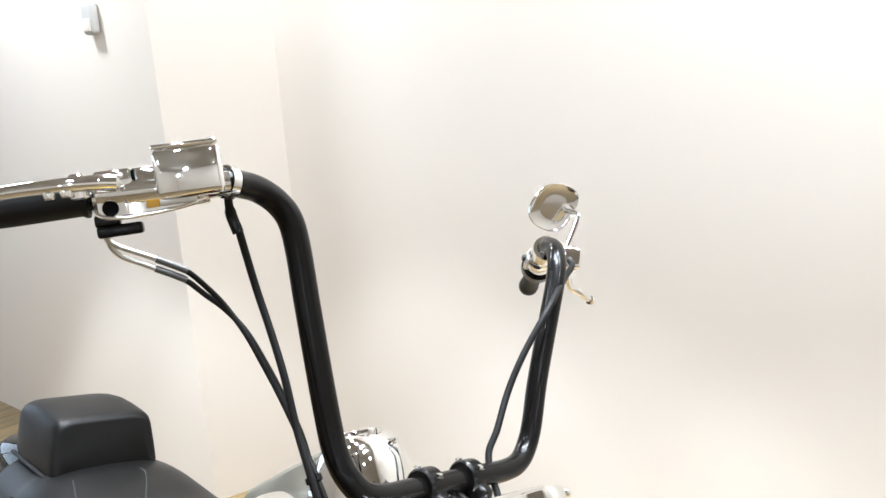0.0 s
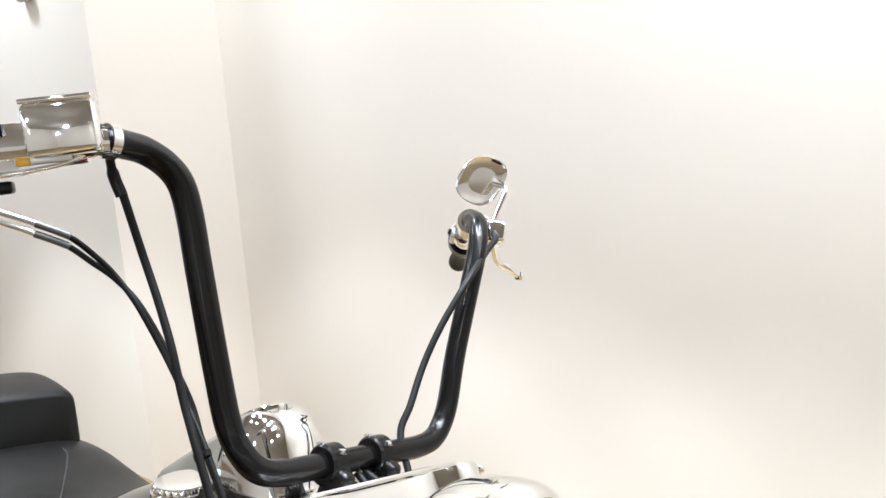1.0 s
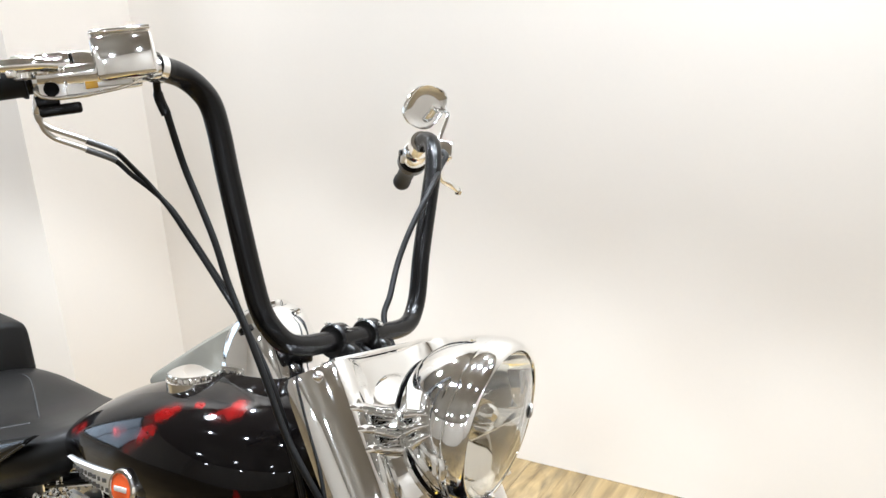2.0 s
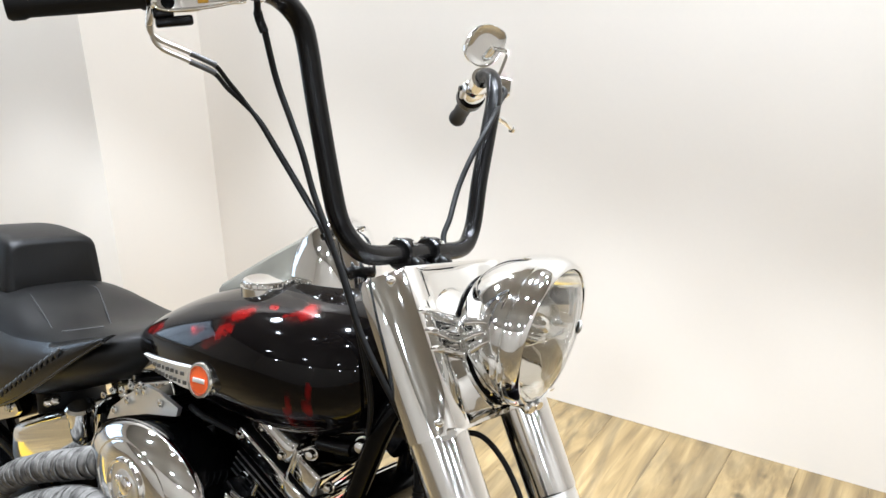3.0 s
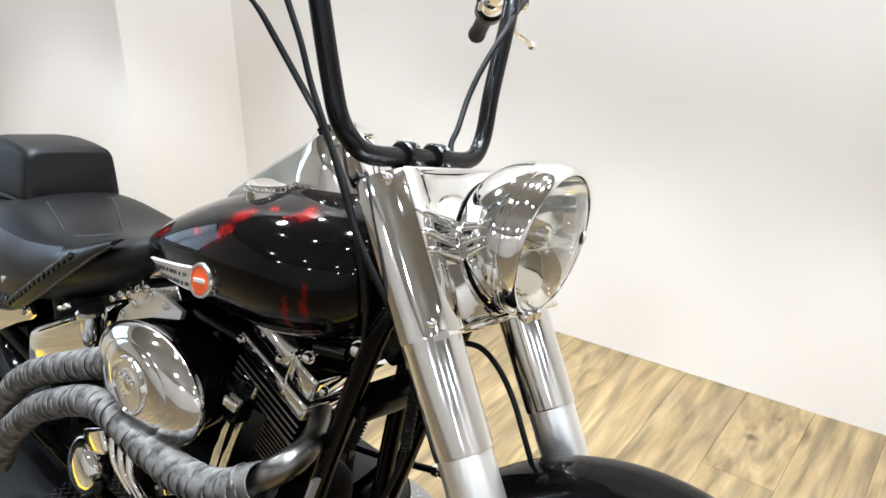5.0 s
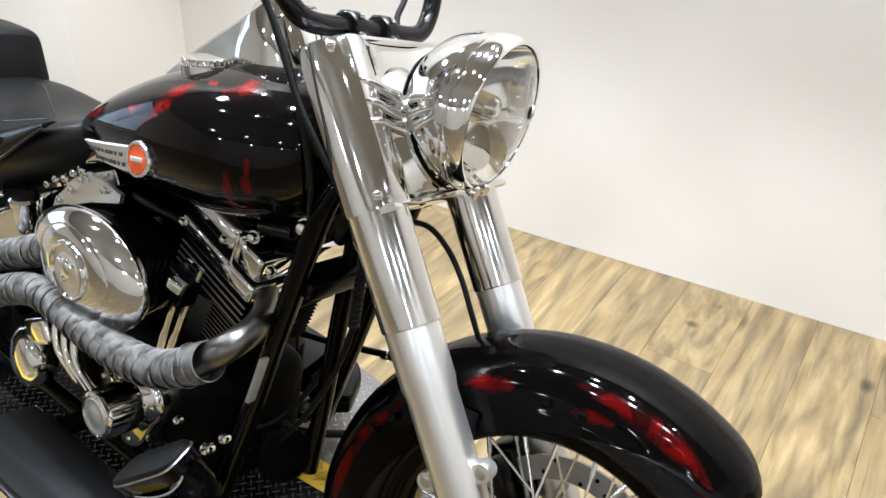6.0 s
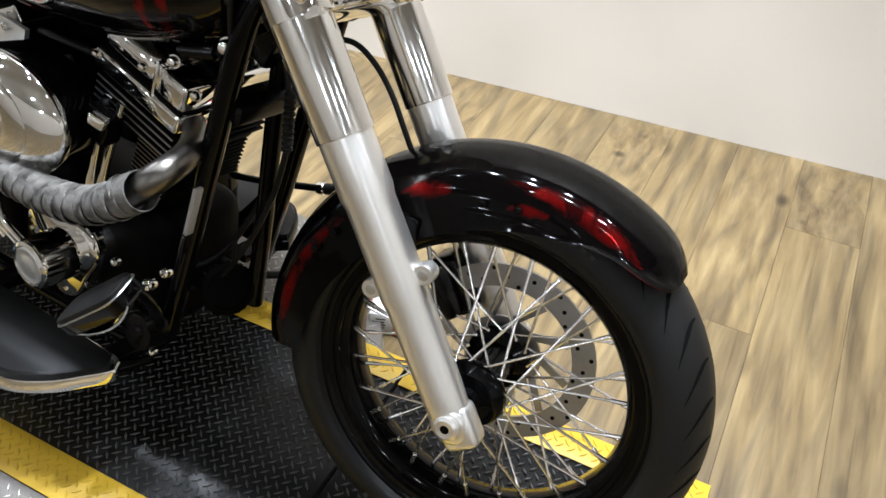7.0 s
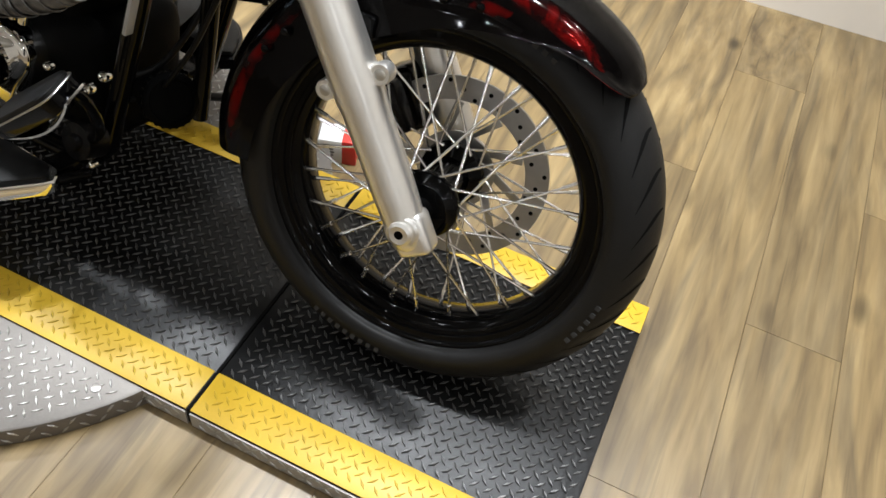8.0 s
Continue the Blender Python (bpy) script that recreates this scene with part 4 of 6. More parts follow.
ELBOW = mat("dull_grey_fitting", (0.09, 0.088, 0.085), 0.4, 0.3, 0.2, 40)
ORANGE_GLASS = mat("amber_reflector", (0.55, 0.30, 0.02), 0.15, 0.0, 0.1, 40, coat=0.6)
o_near, at_near = controls(-1)
o_far, at_far = controls(1)


def hose(pts, r, material, label):
    return bpart("cable", tube(pts, r, 12, 8), material, None, label)


# cables: throttle pair, brake line, clutch cable, wheel brake hose
for off, dz in ((0.0, 0.0048), (0.004, -0.0048)):
    bpart("cable_elbow", tube([(-0.590, -0.352 + off, 1.258), (-0.598, -0.348 + off, 1.224 + 0.5 * dz), (-0.597, -0.336 + off, 1.209 + dz), (-0.586, -0.305, 1.199 + dz), (-0.571, -0.272, 1.187 + dz)], 0.0028, 12, 8), SATIN, None, "grey metal cable elbow")
    bpart("elbow_sleeve", tube([(-0.584, -0.300, 1.197 + dz), (-0.577, -0.285, 1.192 + dz), (-0.571, -0.272, 1.187 + dz)], 0.0036, 12, 4), ELBOW, None, "dull grey cable adjuster")
    hose([(-0.575, -0.280, 1.190 + dz), (-0.573, -0.268, 1.184 + dz), (-0.580, -0.246, 1.169 + 0.9 * dz), (-0.577, -0.226 + off * 0.3, 1.152 + 0.5 * dz), (-0.561, -0.209 + off * 0.6, 1.128), (-0.543, -0.195 + off, 1.097), (-0.519, -0.185 + off, 1.066), (-0.489, -0.179 + off, 1.034), (-0.452, -0.178, 1.003 - off), (-0.420 - off, -0.173, 0.962), (-0.396 - off, -0.163, 0.905), (-0.376 - off, -0.140, 0.80), (-0.40, -0.110, 0.72)], 0.0030, RUBBER, "thin black throttle cable")
bpart("elbow_nut", lathe([(0.0042, 0.0), (0.0048, 0.002), (0.0048, 0.022), (0.0042, 0.024)], axis_frame((-0.592, -0.350, 1.251), (-0.18, 0.1, -1)), 14), CHROME, None, "chrome cable nut")
bpart("line_fitting", tube([F(-0.548, -0.285, 1.262), F(-0.556, -0.270, 1.235), F(-0.550, -0.261, 1.215)], lambda u: 0.0042 if u < 0.5 else 0.0056, 12, 6), BLACK_POWDER, None, "")
hose([F(-0.552, -0.262, 1.222), (-0.512, -0.227, 1.185), (-0.494, -0.217, 1.143), (-0.471, -0.211, 1.101), (-0.450, -0.206, 1.055), (-0.424, -0.202, 1.013), (-0.397, -0.194, 0.960), (-0.370, -0.184, 0.900), (-0.340, -0.172, 0.850), (-0.318, -0.150, 0.800), (-0.33, -0.10, 0.74)], 0.0040, RUBBER, "black rubber brake hose")
bpart("cable_tie", lathe([(0.0075, -0.003), (0.0085, -0.003), (0.0085, 0.003), (0.0075, 0.003)], axis_frame((-0.436, -0.190, 1.004), (0.6, 0.1, -0.8)), 16, closed=True), BLACK_POWDER, None, "")
bpart("bar_ring", lathe([(0.0137, -0.0045), (0.0165, -0.0045), (0.0165, 0.0045), (0.0137, 0.0045)], axis_frame((-0.5505, -0.281, 1.262), (0.0, -1, 0.0)), 24, closed=True), CHROME, None, "", True)
hose([F(-0.530, 0.330, 1.240), F(-0.502, 0.300, 1.229), F(-0.492, 0.268, 1.210), F(-0.467, 0.200, 1.173), F(-0.470, 0.160, 1.110), F(-0.471, 0.136, 1.058), F(-0.463, 0.112, 1.010), F(-0.458, 0.095, 0.976), F(-0.425, 0.086, 0.930), F(-0.41, 0.08, 0.90)], 0.0046, RUBBER, "black clutch cable")
hose([F(-0.352, 0.040, 0.712), F(-0.318, 0.060, 0.712), F(-0.283, 0.066, 0.690), F(-0.250, 0.066, 0.655), F(-0.222, 0.066, 0.612), F(-0.196, 0.072, 0.565)], 0.0043, RUBBER, "black wheel brake hose")
bpart("hose_junction", box((0.018, 0.018, 0.018), axis_frame(leg_place(0.538, -0.02, 0.03), U), 0.005), BLACK_POWDER, None, "", True)
bpart("lower_fork_yoke", box((0.24, 0.050, 0.028), axis_frame(leg_place(0.552, -0.035, 0), U), 0.008), BLACK_GLOSS, None, "black lower fork yoke", True)
bpart("steering_stem", tube([leg_place(0.556, -0.055, 0), leg_place(0.76, -0.055, 0)], 0.026, 20, 1), BLACK_GLOSS, None, "", True)


# ---- tank, seat and dash ----
def tank():
    rows = smooth_rows([(-0.985, 0.062, 0.655, 0.705), (-0.955, 0.110, 0.646, 0.732), (-0.93, 0.128, 0.642, 0.750), (-0.85, 0.153, 0.634, 0.797), (-0.75, 0.174, 0.634, 0.842), (-0.65, 0.187, 0.642, 0.874), (-0.55, 0.186, 0.656, 0.890),
                        (-0.47, 0.170, 0.680, 0.890), (-0.415, 0.135, 0.712, 0.876), (-0.385, 0.080, 0.752, 0.850)], 12)
    ob = bpart("fuel_tank", loft([oval(x, hw, z0, z1, 128, 2.35) for x, hw, z0, z1 in rows]), CANDY, None, "glossy black fuel tank with red flames", False, 60)
    deg = 0.0026
    spots = []
    for x, hw, z0, z1 in rows:
        for k in range(128):
            a = 2 * math.pi * k / 128
            spots.append((x, deg * math.degrees(math.atan2(math.sin(a), abs(math.cos(a))))))
    flat = [[(x, deg * d, 0.85 * deg * w) for x, d, w in way] for way in (
        [(-0.605, 44, 0), (-0.630, 40, 8), (-0.650, 36, 8), (-0.675, 32, 0)], [(-0.625, 26, 0), (-0.645, 25, 7), (-0.658, 19, 6), (-0.672, 14, 7), (-0.69, 14, 0)],
        [(-0.552, 42, 0), (-0.536, 44, 7), (-0.520, 48, 8), (-0.528, 54, 6), (-0.540, 59, 0)], [(-0.600, 50, 0), (-0.588, 48, 4), (-0.576, 48, 0)],
        [(-0.695, 25, 0), (-0.717, 21, 6), (-0.740, 23, 0)], [(-0.840, 24, 0), (-0.865, 22, 10), (-0.885, 20, 9), (-0.91, 18, 0)],
        [(-0.70, -46, 0), (-0.76, -42, 6), (-0.82, -36, 6), (-0.88, -34, 0)], [(-0.62, -54, 0), (-0.68, -52, 5), (-0.74, -54, 0)])]
    upright = [[(x, deg * d, w) for x, d, w in way] for way in (
        [(-0.462, 6, 0), (-0.466, -8, 0.006), (-0.470, -24, 0.008), (-0.480, -40, 0.005), (-0.49, -50, 0)], [(-0.492, -2, 0), (-0.497, -16, 0.005), (-0.500, -30, 0.006), (-0.508, -44, 0)])]
    paint_flames(ob, spots, flat + upright)
    return ob


tank_ob = tank()


def tank_skin(x, z):
    """The half width of the tank at a height."""
    xs = [(-0.985, 0.062, 0.655, 0.705), (-0.955, 0.110, 0.646, 0.732), (-0.93, 0.128, 0.642, 0.750), (-0.85, 0.153, 0.634, 0.797), (-0.75, 0.174, 0.634, 0.842), (-0.65, 0.187, 0.642, 0.874), (-0.55, 0.186, 0.656, 0.890)]
    for a, b in zip(xs, xs[1:]):
        if a[0] <= x <= b[0]:
            k = (x - a[0]) / (b[0] - a[0])
            hw, z0, z1 = (a[i] + (b[i] - a[i]) * k for i in (1, 2, 3))
            v = abs((z - (z0 + z1) / 2) / ((z1 - z0) / 2))
            return hw * max(0.0, 1 - v ** 2.35) ** (1 / 2.35)
    return 0.18


def tank_badge():
    # long nameplate that tapers to the rear, with a round emblem at its front
    a, b = Vector((-0.898, 0, 0.672)), Vector((-0.684, 0, 0.722))
    secs, n = [], 14
    for i in range(n + 1):
        u = i / n
        c = a.lerp(b, u)
        h = 0.0185 + 0.005 * u
        secs.append([(c.x, -tank_skin(c.x, c.z + h) - 0.0005, c.z + h), (c.x, -tank_skin(c.x, c.z + h * 0.9) - 0.0065, c.z + h * 0.92), (c.x, -tank_skin(c.x, c.z - h * 0.9) - 0.0065, c.z - h * 0.92), (c.x, -tank_skin(c.x, c.z - h) - 0.0005, c.z - h)])
    badge = bpart("tank_badge", loft(secs), SILVER, tank_ob, "silver tank nameplate with round orange emblem")
    c = Vector((-0.668, -tank_skin(-0.668, 0.731) - 0.006, 0.731))
    m = axis_frame(c, (0.05, -1, 0.10))
    em = lathe([(0.0, 0.004), (0.0210, 0.004), (0.0222, 0.0070), (0.0255, 0.0070), (0.0275, 0.004), (0.0275, -0.006)], m, 40)
    bpart("emblem_ring", em, CHROME, tank_ob, "chrome ring of the emblem")
    bpart("emblem_field", lathe([(0, 0.0062), (0.0190, 0.006), (0.0208, 0.0042)], m, 36), ORANGE, tank_ob, "orange enamel field of the emblem")
    bpart("emblem_bar", box((0.026, 0.007, 0.002), m @ pose(0, 0, 0.0068, 0, 0, 8), 0.0008), SILVER, tank_ob, "silver bar across the emblem")
    # raised bars in place of the maker's name
    for i in range(8):
        u = 0.20 + 0.085 * i
        for row, z in ((0, 0.0080), (1, -0.0085)):
            q = a.lerp(b, u)
            zz = q.z + z
            bpart("name_bar", box((0.0085 if i % 3 else 0.005, 0.002, 0.0062), pose(q.x, -tank_skin(q.x, zz) - 0.0075, zz, 0, -11, 4), 0.0006, segs=1), ELBOW, tank_ob)


tank_badge()


def gas_cap():
    m = axis_frame((-0.668, -0.080, 0.8655), (-0.10, -0.08, 1))
    cap = bpart("fuel_cap", lathe([(0.041, -0.020), (0.0415, 0.001), (0.038, 0.0025), (0.038, 0.0085), (0.0365, 0.0105), (0.030, 0.0118), (0.015, 0.0126), (0, 0.0128)], m, 48), CHROME, None, "low chrome fuel cap with knurled edge", False)
    for k in range(28):
        bpart("knurl", box((0.0036, 0.0042, 0.0075), m @ Matrix.Rotation(2 * math.pi * k / 28, 4, "Z") @ pose(0.0378, 0, 0.0055), 0.001, segs=1), CHROME, cap)


gas_cap()


def dash():
    def section(x, hb, ht, z1, z0=0.79):
        half = [(-hb, z0), (-hb, z0 + 0.35 * (z1 - z0)), (-ht - 0.004, z1 - 0.008), (-ht, z1 - 0.002), (-ht + 0.008, z1)]
        return [(x, y, z) for y, z in half] + [(x, -y, z) for y, z in half[::-1]]

    body = bpart("dash_console", loft([section(x, hb, ht, z) for x, hb, ht, z in ((-0.872, 0.016, 0.010, 0.806), (-0.80, 0.032, 0.022, 0.850), (-0.72, 0.044, 0.030, 0.900), (-0.645, 0.052, 0.036, 0.945))]), SATIN_GREY, None, "chrome dash console on top of the tank", False, 25)
    rows = smooth_rows([(-0.6445, 0.054, 0.037, 0.947), (-0.630, 0.056, 0.038, 0.964), (-0.605, 0.057, 0.038, 0.976), (-0.580, 0.056, 0.036, 0.974), (-0.557, 0.052, 0.030, 0.955), (-0.530, 0.043, 0.020, 0.908), (-0.512, 0.03, 0.012, 0.866)], 4)
    cowl = []
    for x, hb, ht, z1 in rows:
        half = [(-hb, 0.79), (-hb, 0.84), (-hb * 0.985, 0.84 + 0.5 * (z1 - 0.84)), (-hb * 0.55 - ht * 0.45, z1 - 0.022 * (z1 - 0.79) / 0.18), (-ht, z1 - 0.005), (-ht * 0.7, z1)]
        cowl.append([(x, y, z) for y, z in half] + [(x, -y, z) for y, z in half[::-1]])
    bpart("speedometer_cowl", loft(cowl), CHROME, body, "rounded chrome speedometer cowl", False, 40)
    m = axis_frame((-0.622, 0, 0.962), (-0.62, 0, 1))
    bpart("bezel", lathe([(0.033, -0.010), (0.037, -0.002), (0.037, 0.003), (0.035, 0.005), (0.031, 0.005), (0.029, 0.002)], m, 48), CHROME, body, "chrome speedometer bezel")
    bpart("dial", lathe([(0, 0.001), (0.030, 0.001)], m, 40), BLACK_GLOSS, body, "dark speedometer dial")


SATIN_GREY = mat("brushed_dash_panel", (0.150, 0.140, 0.112), 0.5, 0.1, 0.05, 10)
dash()


LACE = mat("polished_lace", (0.030, 0.029, 0.028), 0.28, 0.0, 0.2, 40, spec=0.6)
SKIRT = mat("glossy_seat_vinyl", (0.006, 0.0058, 0.0055), 0.24, 0.0, 0.25, 12, bump=0.10, bscale=330, spec=0.5)
SEAM = mat("grey_seam_thread", (0.018, 0.0175, 0.017), 0.6, 0.0, 0.2, 40)


def seat():
    rows = smooth_rows([(-0.87, 0.040, 0.672, 0.708), (-0.93, 0.085, 0.650, 0.712), (-0.99, 0.138, 0.604, 0.703), (-1.06, 0.162, 0.566, 0.682), (-1.16, 0.174, 0.522, 0.658), (-1.26, 0.182, 0.474, 0.644), (-1.36, 0.185, 0.436, 0.646), (-1.44, 0.184, 0.412, 0.648), (-1.52, 0.180, 0.400, 0.640), (-1.58, 0.176, 0.395, 0.625), (-1.75, 0.160, 0.385, 0.600)], 4)
    secs = []
    for x, hw, z0, z1 in rows:
        ring = []
        dish = 0.012 * math.exp(-((x + 1.15) / 0.16) ** 2)
        for k in range(44):
            a = 2 * math.pi * k / 44
            c, s = math.cos(a), math.sin(a)
            y = hw * math.copysign(abs(c) ** 0.62, c)
            z = (z0 + z1) / 2 + (z1 - z0) / 2 * math.copysign(abs(s) ** 0.74, s)
            if s > 0:
                z -= dish * (1 - (y / hw) ** 2)
            ring.append((x, y * (1.0 if s < 0.2 else 1 - 0.05 * s), z))
        secs.append(ring)
    st = bpart("seat", loft(secs), LEATHER, None, "black vinyl rider seat with laced sides", False, 50)
    # overlapping side flap with thong lacing along its edge
    edge = smooth_rows([(-1.000, 0.680, 0.692, 0.158), (-1.045, 0.646, 0.675, 0.166), (-1.098, 0.605, 0.655, 0.174), (-1.164, 0.554, 0.630, 0.181), (-1.236, 0.501, 0.612, 0.187), (-1.300, 0.461, 0.600, 0.190), (-1.349, 0.4376, 0.594, 0.191), (-1.413, 0.4212, 0.590, 0.191), (-1.490, 0.4164, 0.585, 0.189), (-1.56, 0.418, 0.58, 0.186)], 4)
    sk = []
    for x, zb, zt, hw in edge:
        h = zt - zb
        sk.append([(x, -hw + 0.016, zt), (x, -hw - 0.001, zt - 0.25 * h), (x, -hw - 0.004, zb + 0.4 * h), (x, -hw - 0.003, zb + 0.004), (x, -hw + 0.001, zb), (x, -hw + 0.008, zb + 0.003), (x, -hw + 0.010, zb + 0.4 * h), (x, -hw + 0.024, zt - 0.002)])
    skirt = bpart("seat_flap", loft(sk), SKIRT, st, "laced glossy vinyl side flap", False, 60)
    bpart("piping", tube([(x, -hw - 0.002, zb + 0.001) for x, zb, zt, hw in edge], 0.0030, 8, 1), SKIRT, skirt, "piped edge")
    row = [(-1.119 - 0.2267 * k / 13, 0.6262 - 0.169 * k / 13, -0.004, 0.010) for k in range(14)] + [(-1.361 - 0.0155 * k, 0.4535 - 0.0008 * k, 0.004, 0.011) for k in range(10)]
    for x, z, dx, dz in row:
        hw = float(np.interp(-x, [-e[0] for e in edge], [e[3] for e in edge]))
        bpart("lace", tube([(x - dx, -hw - 0.002, z + dz), (x, -hw - 0.0068, z), (x + dx, -hw - 0.003, z - dz)], 0.0032, 8, 4), LACE, skirt)
    # sewn seams over the hump and across its foot
    for pts in ([(-1.430, -0.088, 0.645), (-1.407, -0.092, 0.643), (-1.33, -0.110, 0.638), (-1.248, -0.128, 0.630)], [(-1.430, 0.050, 0.648), (-1.392, 0.047, 0.647), (-1.29, 0.006, 0.642), (-1.186, -0.039, 0.644)], [(-1.205, -0.130, 0.636), (-1.180, -0.097, 0.643), (-1.160, -0.069, 0.649)]):
        bpart("seam", tube([(x, y, z - 0.0022) for x, y, z in pts], 0.0017, 8, 6), SEAM, st)
    for x, z in ((-1.461, 0.4946), (-1.4214, 0.4953), (-1.3771, 0.4966)):
        bpart("stud", lathe([(0.0085, 0), (0.0078, 0.004), (0, 0.007)], axis_frame((x, -0.1945, z), (0, -1, 0)), 18), CHROME, st, "domed chrome stud")
    return st


seat()


def pillion():
    secs = []
    for x, hw, z0, z1 in smooth_rows([(-1.478, 0.098, 0.622, 0.724), (-1.484, 0.108, 0.614, 0.738), (-1.510, 0.112, 0.610, 0.744), (-1.62, 0.113, 0.600, 0.742), (-1.72, 0.110, 0.59, 0.725), (-1.80, 0.094, 0.58, 0.69)], 3):
        ring = []
        for k in range(44):
            a = 2 * math.pi * k / 44
            c, s = math.cos(a), math.sin(a)
            z = (z0 + z1) / 2 + (z1 - z0) / 2 * math.copysign(abs(s) ** 0.30, s)
            t = (z - z0) / (z1 - z0)
            ring.append((x - 0.03 * t, hw * math.copysign(abs(c) ** 0.32, c) * (1.03 - 0.14 * t), z))
        secs.append(ring)
    pad = bpart("pillion_pad", loft(secs), LEATHER, None, "black vinyl pillion pad", False, 50)
    rim = [(-1.482, -0.102, 0.626), (-1.474, 0.0, 0.626), (-1.482, 0.102, 0.626)]
    bpart("piping", tube([(-1.78, -0.108, 0.598), (-1.58, -0.114, 0.618)] + rim + [(-1.58, 0.114, 0.618)], 0.005, 10, 6), RUBBER, pad)


pillion()


# ---- engine ----
def air_cleaner():
    rows = smooth_rows([(0.135, 0.082, -0.175), (0.147, 0.090, -0.1755)], 1) + smooth_rows([(0.155, 0.094, -0.177), (0.162, 0.0985, -0.182), (0.1645, 0.1005, -0.188), (0.1635, 0.0998, -0.194), (0.156, 0.0955, -0.2005), (0.139, 0.0880, -0.2090), (0.121, 0.0805, -0.2160), (0.104, 0.0745, -0.2205)], 2)
    rows += [(0.1010, 0.0730, -0.2212), (0.0998, 0.0724, -0.2190), (0.0975, 0.0714, -0.2186), (0.0960, 0.0708, -0.2212), (0.091, 0.0688, -0.2228), (0.072, 0.0615, -0.2266), (0.058, 0.0550, -0.2286), (0.048, 0.0485, -0.2290)]
    secs = []
    for a, b, y in rows:
        u = max(0.0, min(1.0, (-y - 0.188) / 0.04))
        m = pose(-0.803 + 0.014 * u, y, 0.506 + 0.010 * u, 0, -7 * (1 - u))
        secs.append([m @ Vector((a * math.cos(k * math.pi / 40), 0, b * math.sin(k * math.pi / 40))) for k in range(80)])
    ac = bpart("air_cleaner", loft(secs), CHROME, None, "oval chrome air cleaner cover", False, 35)
    m = axis_frame((-0.789, -0.2285, 0.516), (0, -1, 0))
    bpart("insert_ring", lathe([(0.0500, -0.002), (0.0492, 0.0040), (0.0472, 0.0068), (0.0448, 0.0075), (0.0425, 0.0062), (0.0412, 0.0030)], m, 56), CHROME, ac, "raised chrome ring")
    bpart("insert", lathe([(0.0418, 0.0025), (0.036, 0.0030), (0.030, 0.0030), (0.0285, 0.0042), (0.018, 0.0052), (0, 0.0056)], m, 48), ALU, ac, "polished round insert")
    bm = lathe([(0.0175, 0.003), (0.0165, 0.0075), (0.012, 0.0105), (0, 0.0118)], m @ pose(0.002, 0.006, 0), 20)
    for x, y, r in ((-0.016, 0.012, 0.0075), (0.018, 0.013, 0.007), (-0.004, -0.014, 0.008)):
        add(bm, lathe([(r, 0.003), (r * 0.9, 0.008), (r * 0.5, 0.0105), (0, 0.011)], m @ pose(x, y, 0), 14))
    bpart("raised_emblem", bm, CHROME, ac, "raised emblem shapes")
    ms = axis_frame((-0.713, -0.2095, 0.570), (0.34, -0.92, 0.32))
    bpart("cover_screw", lathe([(0.0095, -0.002), (0.0088, 0.0022), (0.0060, 0.0026), (0.0050, 0.0006), (0, 0.0004)], ms, 22), SATIN, ac, "recessed cover screw")
    back = [[(-0.803 + a * math.cos(2 * math.pi * k / 48), y, 0.505 + b * math.sin(2 * math.pi * k / 48)) for k in range(48)] for a, b, y in ((0.090, 0.066, -0.080), (0.118, 0.080, -0.088), (0.132, 0.083, -0.114), (0.142, 0.087, -0.172), (0.13, 0.08, -0.1745))]
    bpart("backing_plate", loft(back), BLACK_GLOSS, ac, "black backing plate")
    bpart("intake_snout", box((0.050, 0.04, 0.060), pose(-0.650, -0.120, 0.520, 0, 20), 0.010, segs=3), BLACK_GLOSS, ac, "")
    bpart("breather", box((0.030, 0.020, 0.020), pose(-0.622, -0.150, 0.540, 0, 20, 20), 0.005, segs=3), CHROME, ac, "small chrome breather cap")
air_cleaner()


def wrapped_pipe(pts, bare):
    way = [Vector(q) for q in pts]
    p = bpart("exhaust_pipe", tube(way, 0.0262, 20, 1), WRAP, None, "exhaust pipe bound in grey heat wrap", False, 70)
    # overlapping turns of cloth tape, each set a little askew
    run, k, turn = 0.0, 0, None
    for a, b in zip(way, way[1:]):
        run += (b - a).length
        if run < 0.0235 * k:
            continue
        k += 1
        d = (b - a).normalized()
        d = (d + Vector((0.04, 0.10, 0.07)) + Vector((random.uniform(-0.03, 0.03) for _ in range(3)))).normalized()
        if turn is None:
            bm = lathe([(0.0268, -0.0015), (0.0279, -0.0008), (0.0283, 0.002), (0.0285, 0.012), (0.0289, 0.0255), (0.0289, 0.0270), (0.0285, 0.0280), (0.0268, 0.0283)], None, 24)
            ob = part("wrap_turn", bm, WRAP, p, "", None, 50)
            turn = ob.data
        else:
            ob = shared("wrap_turn", turn, p, Matrix())
        ob.matrix_basis = axis_frame(a, -d) @ Matrix.Rotation(k * 1.3, 4, "Z") @ Matrix.Diagonal((random.uniform(0.985, 1.015), random.uniform(0.985, 1.015), random.uniform(0.95, 1.12), 1))
    if bare:
        bpart("bare_elbow", tube(bare, lambda u: 0.0225 - 0.005 * u, 20, 8), STEEL_PIPE, p, "bare steel elbow at the port")
        bpart("clamp", lathe([(0.0280, -0.004), (0.0305, -0.004), (0.0305, 0.004), (0.0280, 0.004)], axis_frame(bare[0], Vector(bare[0]) - Vector(bare[1])), 28, closed=True), SATIN, p)
    return p


STEEL_PIPE = mat("heat_tinted_steel", (0.17, 0.16, 0.145), 0.30, 1.0, 0.25, 12)


